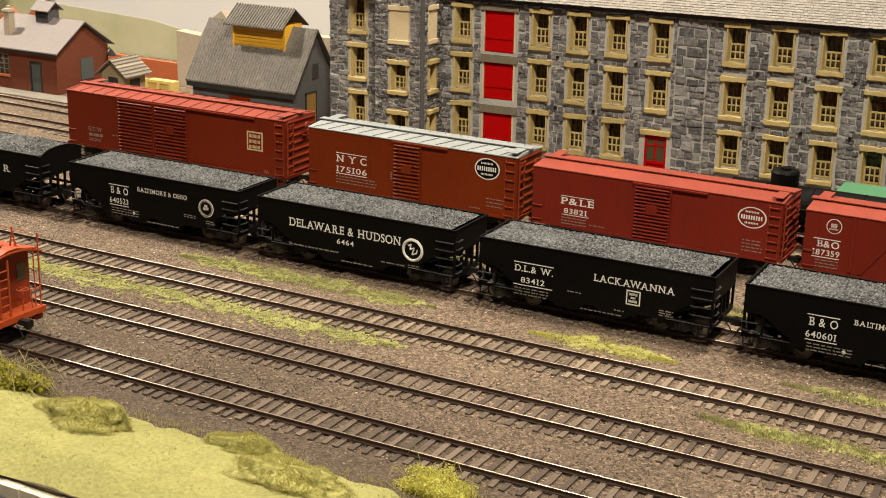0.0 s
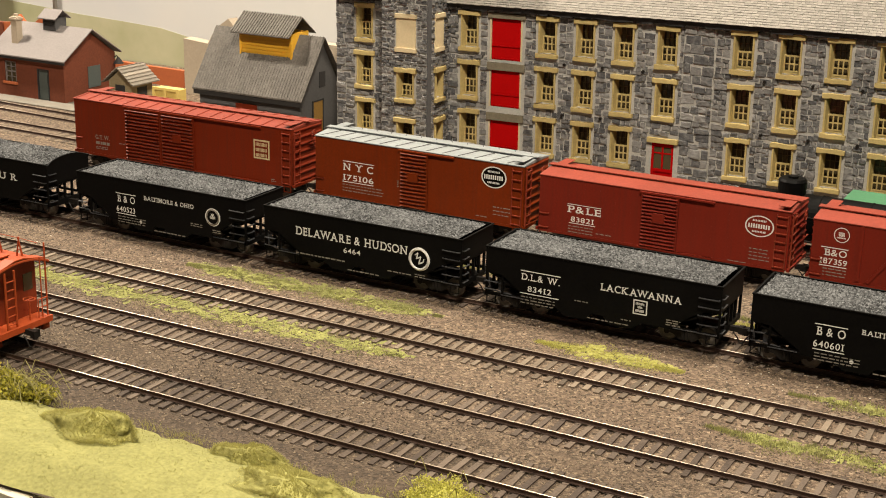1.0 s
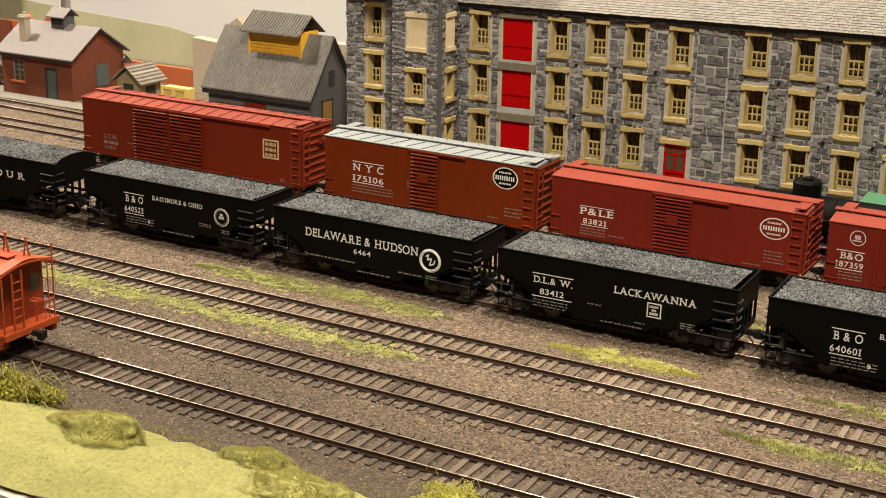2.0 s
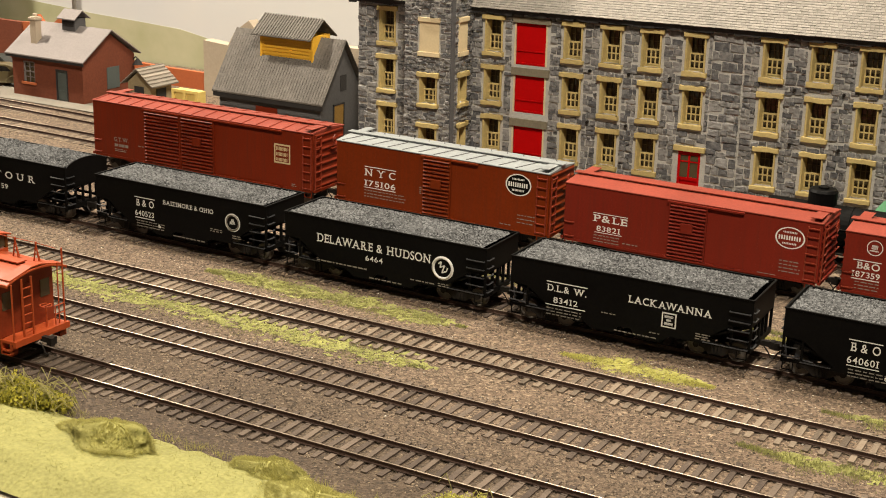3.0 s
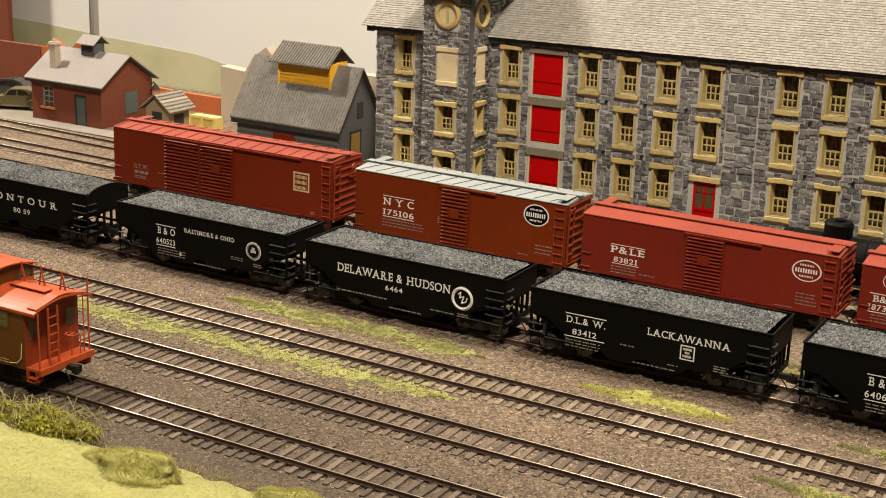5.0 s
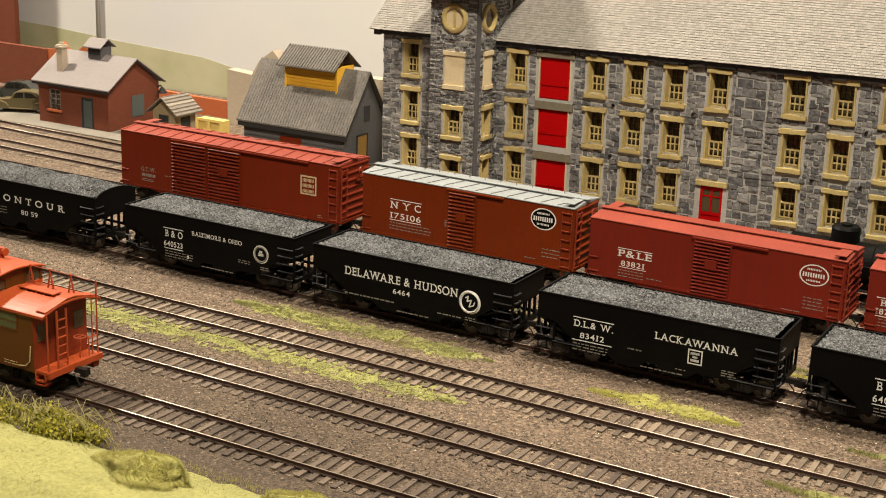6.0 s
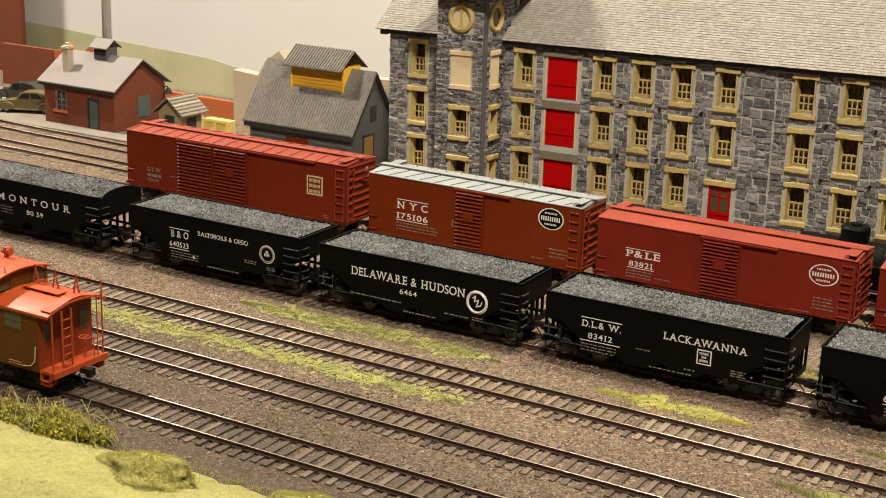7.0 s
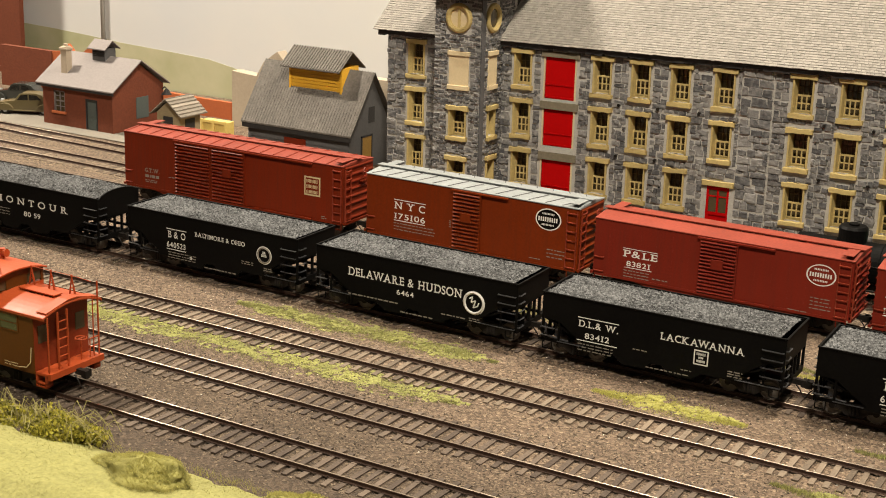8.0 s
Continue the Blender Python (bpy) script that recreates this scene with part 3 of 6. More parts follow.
def boxcar(label, x, y, turn, L, W, zb, ze, paint, roof_paint, doors, roof_kind, ribs=None, letters=WHITE):
    c = thing("boxcar", label, "boxcar", (x, y, 0), turn, "boxcars")
    h, w = L / 2, W / 2
    body = Shape().box(-h, h, -w, w, zb, ze)
    part("body", body, paint, c, bevel=0.25)
    sill = Shape()
    for sy in (-w - 0.25, w - 0.35):
        sill.box(-h + 1, h - 1, sy, sy + 0.6, zb - 0.9, zb + 0.5)
    sill.plate([(-h + 22, zb - 0.6), (h - 22, zb - 0.6), (h - 34, zb - 3.0), (-h + 34, zb - 3.0)], "y", -w + 0.4, -w + 1.2)
    part("side_sill", sill, paint, c)
    seams = []
    k = -h + 9
    while k < h - 4:
        if all(not (a - 1 < k < b + 1) for a, b in doors):
            seams.append(Shape().box(k - 0.12, k + 0.12, -w - 0.03, -w + 0.05, zb + 0.5, ze - 0.8))
        k += 9.2
    each("panel_seam", seams, paint, c)
    # roof: low gable with ribs and a running board
    rise = 1.7
    roof = Shape().plate([(-w - 0.5, ze - 0.3), (-w - 0.5, ze + 0.35), (0, ze + rise + 0.35), (w + 0.5, ze + 0.35), (w + 0.5, ze - 0.3)], "x", -h - 0.3, h + 0.3)
    roof_ob = part("roof", roof, roof_paint, c, bevel=0.15)
    rib = []
    n = int(L / 10.2)
    if roof_kind == "panel":
        for i in range(n + 1):
            u = -h + 2 + (L - 4) * i / n
            for sgn in (-1, 1):
                a, b = sgn * w, sgn * 3.2
                z0, z1 = ze + 0.35, ze + 0.35 + rise * (1 - 3.2 / w)
                rib.append(Shape().add([(u - 0.45, a, z0), (u + 0.45, a, z0), (u + 0.45, b, z1), (u - 0.45, b, z1), (u - 0.2, a, z0 + 0.55), (u + 0.2, a, z0 + 0.55), (u + 0.2, b, z1 + 0.55), (u - 0.2, b, z1 + 0.55)],
                        [(0, 1, 5, 4), (1, 2, 6, 5), (2, 3, 7, 6), (3, 0, 4, 7), (4, 5, 6, 7)]))
        each("roof_rib", rib, roof_paint, roof_ob)
    elif roof_kind == "diagonal":
        for i in range(n):
            u = -h + 3 + (L - 4) * i / n
            for sgn in (-1, 1):
                a, b = sgn * (w - 0.6), sgn * 3.4
                z0, z1 = ze + 0.42, ze + 0.42 + rise * (1 - 3.4 / w)
                rib.append(Shape().add([(u, a, z0), (u + 0.8, a, z0), (u + 7.4, b, z1), (u + 6.6, b, z1), (u + 0.2, a, z0 + 0.35), (u + 0.6, a, z0 + 0.35), (u + 7.2, b, z1 + 0.35), (u + 6.8, b, z1 + 0.35)],
                        [(0, 1, 5, 4), (1, 2, 6, 5), (2, 3, 7, 6), (3, 0, 4, 7), (4, 5, 6, 7)]))
        each("roof_rib", rib, CLAPBOARD, roof_ob)
    board = Shape().box(-h - 1.5, h + 1.5, -2.6, 2.6, ze + rise + 0.9, ze + rise + 1.4)
    for i in range(12):
        u = -h + 4 + (L - 8) * i / 11
        board.box(u - 0.3, u + 0.3, -2.4, 2.4, ze + rise - 0.1, ze + rise + 0.9)
    part("running_board", board, roof_paint, c)
    each("lateral_board", [Shape().box(h - 7, h - 1, -w + 0.5, -2.6, ze + rise + 0.6, ze + rise + 0.95), Shape().box(-h + 1, -h + 7, 2.6, w - 0.5, ze + rise + 0.6, ze + rise + 0.95)], roof_paint, c)
    # doors with pressed ribs, tracks above and below
    for a, b in doors:
        s = Shape().box(a, b, -w - 0.9, -w - 0.1, zb + 0.3, ze - 1.4)
        door = part("door", s, paint, c)
        s = []
        nr = 15
        for i in range(nr):
            z = zb + 1.2 + (ze - zb - 4) * i / (nr - 1)
            s.append(Shape().plate([(-w - 0.9, z - 0.55), (-w - 1.85, z - 0.15), (-w - 2.0, z + 0.05), (-w - 1.8, z + 0.25), (-w - 0.9, z + 0.75)], "x", a + 0.9, b - 0.9))
        each("door_rib", s, paint, door)
        each("door_stile", [Shape().box(u, u + 0.7, -w - 1.5, -w - 0.8, zb + 0.3, ze - 1.4) for u in (a, b - 0.7)], paint, door)
    m = (doors[-1][0] + doors[-1][1]) / 2
    part("placard_board", Shape().box(m - 3.4, m + 3.4, -w - 2.3, -w - 1.5, zb + (ze - zb) * 0.47, zb + (ze - zb) * 0.47 + 5.4), paint, c, bevel=0.1)
    d0, d1 = doors[0][0], doors[-1][1]
    each("door_track", [Shape().box(d0 - 1, d1 + (d1 - d0) * 0.92, -w - 1.6, -w - 0.2, z, z + 0.9) for z in (ze - 1.4, zb - 0.6)], paint, c)
    # ends: corrugations, ladders, brake gear
    for sgn in (-1, 1):
        zz = [(h - 0.2, zb), (h, zb + 1.2)]
        for i in range(8):
            z = zb + 2.4 + (ze - zb - 4) * i / 7
            zz += [(h + 0.05, z - 1.1), (h + 0.85, z - 0.2), (h + 0.85, z + 0.2), (h + 0.05, z + 1.1)]
        zz += [(h - 0.2, ze - 0.4)]
        e = Shape().plate([(sgn * u, v) for u, v in zz], "y", -w + 1.6, w - 1.6)
        part("corrugated_end", e, paint, c)
        s = Shape().box(min(sgn * h, sgn * (h + 1.6)), max(sgn * h, sgn * (h + 1.6)), -w, w, zb - 0.6, zb + 0.9)
        part("end_sill", s, paint, c)
        coupler(c, sgn * (h + 0.6), sgn)
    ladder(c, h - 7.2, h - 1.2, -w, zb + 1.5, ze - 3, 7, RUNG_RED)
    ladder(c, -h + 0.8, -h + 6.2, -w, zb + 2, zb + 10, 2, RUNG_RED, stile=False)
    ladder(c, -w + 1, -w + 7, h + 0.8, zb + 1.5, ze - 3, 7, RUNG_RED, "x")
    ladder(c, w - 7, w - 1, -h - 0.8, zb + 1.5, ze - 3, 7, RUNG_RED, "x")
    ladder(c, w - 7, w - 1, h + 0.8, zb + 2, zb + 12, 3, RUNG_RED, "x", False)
    brake_wheel(c, h + 2.6, 4, ze - 6, RUNG_RED)
    g = Shape().box(h, h + 2.4, 0.5, 8, ze - 12, ze - 11.4)
    part("brake_step", g, paint, c)
    for u in (-h + 1, h - 6.2):
        stir = Shape().wire([(u, -w + 0.2, zb), (u, -w + 0.2, zb - 4), (u + 5, -w + 0.2, zb - 4), (u + 5, -w + 0.2, zb)], 0.3, 5)
        part("stirrup_step", stir, paint, c)
    under = Shape().box(-h + 3, h - 3, -4, 4, zb - 3.4, zb).box(-6, 8, -9, -5, zb - 4.6, zb - 0.4)
    part("underframe", under, DARK, c)
    for sgn in (-1, 1):
        truck(c, sgn * (h - 20))
    if ribs:
        s = []
        for a, za, b, zc in ribs:
            dx, dz = b - a, zc - za
            n_ = math.hypot(dx, dz)
            ox, oz = -dz / n_ * 0.9, dx / n_ * 0.9
            s.append(Shape().plate([(a + ox, za + oz), (b + ox, zc + oz), (b - ox, zc - oz), (a - ox, za - oz)], "y", -w - 0.7, -w + 0.02))
        each("truss_brace", s, paint, c)
    return c


def oval_herald(c, x, z, rx, rz, y, rim=WHITE, face=None):
    """A round railway herald, kept as plain rings and bars."""
    n = 28
    out = [(x + rx * math.cos(6.2832 * i / n), z + rz * math.sin(6.2832 * i / n)) for i in range(n)]
    herald = part("herald", Shape().plate(out, "y", y - 0.03, y + 0.03), rim, c, "round white herald")
    if face:
        inn = [(x + rx * 0.9 * math.cos(6.2832 * i / n), z + rz * 0.9 * math.sin(6.2832 * i / n)) for i in range(n)]
        part("herald_field", Shape().plate(inn, "y", y - 0.07, y - 0.035), face, herald)
    return herald


def herald_bars(herald, x, z, w, y, material, rows=((2.0, 0.5, 0.9), (0, 0.85, 2.0), (-2.4, 0.5, 0.9))):
    s = Shape()
    for dz, k, h in rows:
        n = 9
        for i in range(n):
            u = x - w * k + 2 * w * k * i / n
            s.box(u, u + 2 * w * k / n * 0.6, y - 0.11, y - 0.075, z + dz - h / 2, z + dz + h / 2)
    tagged(part("herald_mark", s, material, herald), kind="stuff")


gtw = boxcar("red-brown fifty-foot double-door boxcar with ribbed roof", -546, 704, 0.3, 175.5, 34, 10.6, 46.6, RED, RED_ROOF, [(-43.8, -14.4), (-13.6, 13.0)], "panel")
lettering("G.T.W.", gtw, -70.3, -57.8, 21.0, 2.9, -17.1, FADED)
bars(gtw, -70.0, -58.0, 17.6, 1, FADED, -17.1, h=1.9, seed=2)
bars(gtw, -70, -60, 15.6, 2, FADED, -17.1, seed=3)
bars(gtw, -50, -45, 20, 1, FADED, -17.1, seed=5)
p = part("herald", Shape().box(59, 71, -17.14, -17.06, 25.2, 37.4), CREAM, gtw, "square cream herald")
part("herald_field", Shape().box(60, 70, -17.2, -17.15, 26.2, 36.4), RED, p)
herald_bars(p, 65, 31, 4.3, -17.1, CREAM, ((3.4, 1, 2.2), (0, 1, 2.2), (-3.4, 1, 2.0)))
bars(gtw, 72, 76, 13, 2, FADED, -17.1, seed=6)

nyc = boxcar("brown forty-foot boxcar with galvanised grey roof", -372, 707, -0.4, 142, 33, 8.6, 44.6, BROWN, ZINC, [(-10.4, 8.6)], "diagonal")
lettering("N Y C", nyc, -50.9, -29.3, 25.8, 4.4, -16.6, WHITE)
line(nyc, -51, -29, 31.2, WHITE, -16.6)
lettering("175106", nyc, -51, -29.1, 19.6, 3.6, -16.6, WHITE)
line(nyc, -51, -29, 18.4, WHITE, -16.6)
bars(nyc, -51, -22, 16.6, 3, FADED, -16.6, pitch=1.9, seed=8)
bars(nyc, -12.6, -11.0, 24, 4, FADED, -16.6, seed=4)
p = oval_herald(nyc, 51.9, 35.7, 8.1, 6.4, -16.6, WHITE, BLACK)
herald_bars(p, 51.9, 35.7, 6.6, -16.62, WHITE, ((3.2, 0.6, 1.1), (0, 0.95, 2.6), (-3.2, 0.6, 1.1)))
bars(nyc, 52, 63, 18, 3, FADED, -16.6, pitch=2.2, seed=9)
bars(nyc, 41, 48, 11.2, 1, FADED, -16.6, seed=10)

ple = boxcar("maroon forty-foot steel boxcar with flat seamed roof", -219.5, 706.5, -0.3, 143, 34, 10, 41.8, MAROON, RED_ROOF, [(-10.4, 11.0)], "flat")
lettering("P&LE", ple, -54, -33.8, 22.6, 3.9, -17.1, WHITE)
line(ple, -54, -33.8, 27.2, WHITE, -17.1, 0.35)
lettering("83821", ple, -51.6, -37.6, 17.4, 3.0, -17.1, WHITE)
line(ple, -52.6, -36.6, 16.4, WHITE, -17.1, 0.35)
bars(ple, -53, -38, 14.6, 3, FADED, -17.1, pitch=1.7, seed=12)
bars(ple, -36, -27, 12.4, 1, FADED, -17.1, seed=13)
p = oval_herald(ple, 55.4, 31.8, 7.8, 5.8, -17.1, WHITE, MAROON)
herald_bars(p, 55.4, 31.8, 6.3, -17.12, WHITE, ((3.0, 0.6, 1.0), (0, 0.95, 2.3), (-3.0, 0.6, 1.0)))
bars(ple, 51, 62, 19, 4, FADED, -17.1, pitch=1.9, seed=14)
bars(ple, 40, 50, 10.4, 1, FADED, -17.1, seed=15)

braces = [(-69, 40, -52, 11), (-52, 11, -46, 11), (-41, 11, -20, 40), (-46, 11, -46, 40), (-20, 11, -20, 40), (41, 11, 20, 40), (69, 40, 52, 11), (46, 11, 46, 40), (20, 11, 20, 40)]
bob = boxcar("bright red outside-braced forty-foot boxcar", -65.5, 706.5, 0, 142, 34, 9.5, 40.5, MAROON, RED_ROOF, [(-10, 10)], "flat", ribs=braces[2:4] + braces[5:])
lettering("B&O", bob, -64, -52.5, 22, 3.6, -17.1, WHITE)
line(bob, -66, -52, 26.2, WHITE, -17.1)
lettering("187359", bob, -66, -52, 17.6, 3.1, -17.1, WHITE)
line(bob, -66, -52, 16.4, WHITE, -17.1)
bars(bob, -64, -52, 14.8, 3, FADED, -17.1, pitch=1.7, seed=17)
p = oval_herald(bob, -56.1, 33.8, 4.0, 4.0, -17.1, WHITE, MAROON)
herald_bars(p, -56.1, 33.8, 2.6, -17.12, WHITE, ((0.4, 0.6, 2.2), (-1.5, 0.9, 0.7)))


def coal(x, y, L, W, z, seed, material, crown=1.4):
    r = random.Random(seed)

    def top(u, v):
        edge = min(1.0, (L / 2 - abs(u)) / 7, (W / 2 - abs(v)) / 6)
        return z + crown * max(0, edge) * (0.8 + 0.5 * noise.noise((u / 14, v / 10, seed))) + 0.25 * noise.noise((u, v, seed))
    s = sheet(-L / 2, L / 2, -W / 2, W / 2, 2.0, top)
    for _ in range(int(L * W * 1.25)):
        u, v = r.uniform(-L / 2, L / 2), r.uniform(-W / 2, W / 2)
        s.chunk((u, v, top(u, v) + 0.05), r.uniform(0.32, 0.85), r)
    ob = solo("coal_load", s, material, "heaped grey crushed coal filling a hopper car", "coal", group="coal loads", kind="stuff")
    ob.matrix_world = pose(x * MM, y * MM, 0)
    return ob


def hopper(label, x, y, turn, paint, L=119.0, W=35.0, zt=32.6, seed=1, arched=False, ribs=False, load=COAL, x_load=None):
    """A twin-bay coal hopper with cut-away lower corners."""
    c = thing("hopper_car", label, "hopper car", (x, y, 0), turn, "coal hoppers")
    h, w = L / 2, W / 2
    zs = 8.4
    outline = [(-h, zt), (-h, 20.0), (-h + 9, 19.4), (-h + 23, zs + 1.6), (-h + 23, zs), (-22, zs), (-17, 5.0), (-6, 5.0), (-3, zs), (3, zs), (6, 5.0), (17, 5.0), (22, zs), (h - 23, zs), (h - 23, zs + 1.6), (h - 9, 19.4), (h, 20.0), (h, zt)]
    outline = outline[::-1]
    for sy in (-w, w - 0.8):
        part("side_sheet", Shape().plate(outline, "y", sy, sy + 0.8), paint, c)
    for sgn in (-1, 1):
        s = Shape().add([(sgn * h, -w + 0.8, 20), (sgn * h, w - 0.8, 20), (sgn * (h - 34), w - 0.8, 6), (sgn * (h - 34), -w + 0.8, 6),
               (sgn * h, -w + 0.8, 21), (sgn * h, w - 0.8, 21), (sgn * (h - 34), w - 0.8, 7), (sgn * (h - 34), -w + 0.8, 7)],
              [(0, 1, 2, 3), (4, 5, 6, 7), (0, 1, 5, 4), (1, 2, 6, 5), (2, 3, 7, 6), (3, 0, 4, 7)])
        part("slope_sheet", s, paint, c)
    for sgn in (-1, 1):
        a, b = sorted((sgn * h, sgn * (h - 0.8)))
        if arched:
            n = 12
            top = [((w - 0.8) * math.cos(math.pi * i / n), zt - 1 + 5.0 * math.sin(math.pi * i / n)) for i in range(n + 1)]
            part("end_sheet", Shape().plate([(w - 0.8, 20), *top, (-w + 0.8, 20)], "x", a, b), paint, c)
        else:
            part("end_sheet", Shape().box(a, b, -w + 0.8, w - 0.8, 20, zt), paint, c)
    rim = Shape()
    for sy in (-w - 0.5, w - 0.5):
        rim.box(-h - 0.4, h + 0.4, sy, sy + 1.0, zt, zt + 0.7)
    if not arched:
        for sx in (-h - 0.4, h - 0.6):
            rim.box(sx, sx + 1.0, -w + 0.5, w - 0.5, zt, zt + 0.7)
    part("top_chord", rim, paint, c, bevel=0.12)
    part("centre_sill", Shape().box(-h + 0.5, h - 0.5, -3, 3, 6.2, 10.2), DARK, c)
    for sx in (-1, 1):
        for sy in (-w + 0.2, w - 1.2):
            s = Shape()
            a, b = sorted((sx * (h - 0.2), sx * (h - 24)))
            s.box(a, b, sy, sy + 1.0, 8.3, 9.7)
            a, b = sorted((sx * h, sx * (h - 1.2)))
            s.box(a, b, sy, sy + 1.0, 8.3, 20.2)
            a, b = sorted((sx * (h - 8.6), sx * (h - 9.6)))
            s.box(a, b, sy + 0.1, sy + 0.9, 8.3, 19.6)
            part("corner_frame", s, paint, c)
        s = Shape()
        a, b = sorted((sx * h, sx * (h - 1.4)))
        s.box(a, b, -w + 0.8, w - 0.8, 7.6, 10.4)
        for v in (-9, -3, 3, 9):
            s.box(a, b, v - 0.5, v + 0.5, 10.4, 20.5)
        part("end_sill", s, paint, c)
        coupler(c, sx * (h + 0.2), sx)
        ladder(c, -w + 1, -w + 6.5, sx * h, 10.5, 27, 5, RUNG, "x", False)
    ladder(c, h - 10.4, h - 1.0, -w - 0.2, 9.6, 26.4, 5, RUNG, stile=False)
    ladder(c, -h + 0.8, -h + 7, -w, 11.5, 15.5, 2, RUNG, stile=False)
    # brake gear on the open end platform
    part("brake_cylinder", Shape().rod((-h + 3.5, -7.5, 13.2), (-h + 10.5, -7.5, 12.6), 1.9, 14).rod((-h + 10.5, -7.5, 12.6), (-h + 15, -7.5, 12.2), 0.5, 6), RUNG, c)
    part("brake_rod", Shape().wire([(-h + 0.6, -w + 1.6, 18.5), (-h + 2.2, -w + 1.6, 10.5), (-h + 14, -w + 1.6, 9.6)], 0.35, 6), RUNG, c)
    part("release_valve", Shape().box(-h + 5.5, -h + 8.2, -13.6, -11.4, 10, 13.4).rod((-h + 6.8, -12.5, 13.4), (-h + 6.8, -12.5, 15.4), 0.5, 8), RUNG, c)
    each("corner_grab", [Shape().wire([(sx * (h - 8.6), -w + 0.1, 9.2), (sx * (h - 22), -w + 0.1, 9.2)], 0.3, 5) for sx in (-1, 1)], RUNG, c)
    brake_wheel(c, -h - 2.4, 5, 24, RUNG)
    for sx in (-1, 1):
        s = Shape()
        s.plate([(sx * 22, 8.2), (sx * 17, 3.4), (sx * 7, 3.4), (sx * 3, 8.2)], "y", -w + 3.5, w - 3.5)
        bay = part("hopper_bay", s, paint, c)
        part("bay_door", Shape().box(sx * 12 - 6, sx * 12 + 6, -w + 2.7, -w + 3.4, 3.6, 7.6), paint, bay)
        truck(c, sx * (h - 17))
    for u in (-h + 1, h - 6):
        stir = Shape().wire([(u, -w + 0.4, 8.4), (u, -w + 0.4, 4.6), (u + 4.6, -w + 0.4, 4.6), (u + 4.6, -w + 0.4, 8.4)], 0.3, 5)
        part("stirrup_step", stir, paint, c)
    if ribs:
        s = []
        for i in range(8):
            u = -h + 18 + (L - 36) * i / 7
            s.append(Shape().box(u - 0.5, u + 0.5, -w - 0.8, -w, zs, zt))
            s.append(Shape().box(u - 0.5, u + 0.5, w, w + 0.8, zs, zt))
        each("side_stake", s, paint, c)
    coal(x - 1.0, y, L - 5.0, W - 2.6, zt + (-2.2 if ribs else 0.0), seed, load, 3.2 if arched else 1.3)
    return c


YH, YN = 595.5, -17.6
mon = hopper("black coal hopper with arched ends and wide white lettering", -615.3, YH, 0.2, BLACK, seed=21, arched=True)
lettering("M O N T O U R", mon, -24.1, 35.7, 20.2, 4.2, YN, WHITE)
lettering("80 59", mon, -0.2, 13.4, 13.6, 3.0, YN, WHITE)
bars(mon, -31, -12, 16, 3, FADED, YN, pitch=1.8, seed=22)
bo = hopper("black offset-side coal hopper with small white lettering", -473.5, 596.2, 0.0, BLACK, seed=23)
dh = hopper("black coal hopper with large white two-word lettering", -341.7, YH, 0.2, BLACK, seed=24)
lettering("DELAWARE & HUDSON", dh, -39.4, 28.6, 20.1, 4.6, YN, WHITE)
lettering("6464", dh, -9.6, 0.6, 14.9, 2.8, YN, WHITE)
p = oval_herald(dh, 35.4, 19.0, 6.2, 6.2, YN, WHITE, BLACK)
p2 = Shape().ring((35.4, YN - 0.04, 19.0), "y", 5.3, 0.75, 28, 4)
part("herald_ring", p2, WHITE, p)
each("herald_dot", [Shape().rod((35.4 + 5.3 * math.cos(q * 0.785), YN - 0.12, 19.0 + 5.3 * math.sin(q * 0.785)), (35.4 + 5.3 * math.cos(q * 0.785), YN - 0.04, 19.0 + 5.3 * math.sin(q * 0.785)), 0.45, 8) for q in range(8)], BLACK, p)
part("herald_mark", Shape().wire([(33.0, YN - 0.1, 21.0), (34.6, YN - 0.1, 22.2), (34.0, YN - 0.1, 19.2), (36.4, YN - 0.1, 20.4), (35.2, YN - 0.1, 16.6), (37.6, YN - 0.1, 17.6), (38.2, YN - 0.1, 19.6)], 0.38, 5), WHITE, p)
bars(dh, -39.2, -8, 9.8, 1, FADED, YN, h=0.7, seed=25)
bars(dh, -7, 12, 5.8, 1, FADED, YN, h=0.6, seed=26)
bars(dh, 17, 31, 9.5, 1, FADED, YN, h=0.6, seed=27)
bars(dh, 33, 39, 10.4, 2, FADED, YN, seed=28)
dlw = hopper("black coal hopper with white lettering and boxed emblem", -208.6, 594.6, 0.5, BLACK, seed=29)
lettering("D.L.& W.", dlw, -40.2, -19.9, 19.2, 3.3, YN, WHITE)
line(dlw, -40.6, -19.6, 23.6, WHITE, YN)
lettering("83412", dlw, -36.6, -24.1, 13.6, 2.9, YN, WHITE)
line(dlw, -40.6, -20, 12.2, WHITE, YN)
bars(dlw, -40, -22, 10.4, 3, FADED, YN, pitch=1.5, seed=30)
lettering("LACKAWANNA", dlw, 0.9, 41.0, 21.1, 3.6, YN, WHITE)
p = part("herald", Shape().box(17.6, 24.6, YN - 0.03, YN + 0.03, 12.6, 19.8), WHITE, dlw, "square white emblem")
part("herald_field", Shape().box(18.2, 24.0, YN - 0.08, YN - 0.04, 13.2, 19.2), BLACK, p)
herald_bars(p, 21.1, 16.2, 2.4, YN - 0.02, WHITE, ((1.7, 0.9, 1.2), (0, 0.5, 1.0), (-1.7, 0.9, 1.2)))
bars(dlw, -12, -5, 13.4, 1, FADED, YN, seed=31)
bars(dlw, 12, 17, 8.4, 1, FADED, YN, seed=32)
bars(dlw, 34, 41, 12.4, 3, FADED, YN, seed=33)
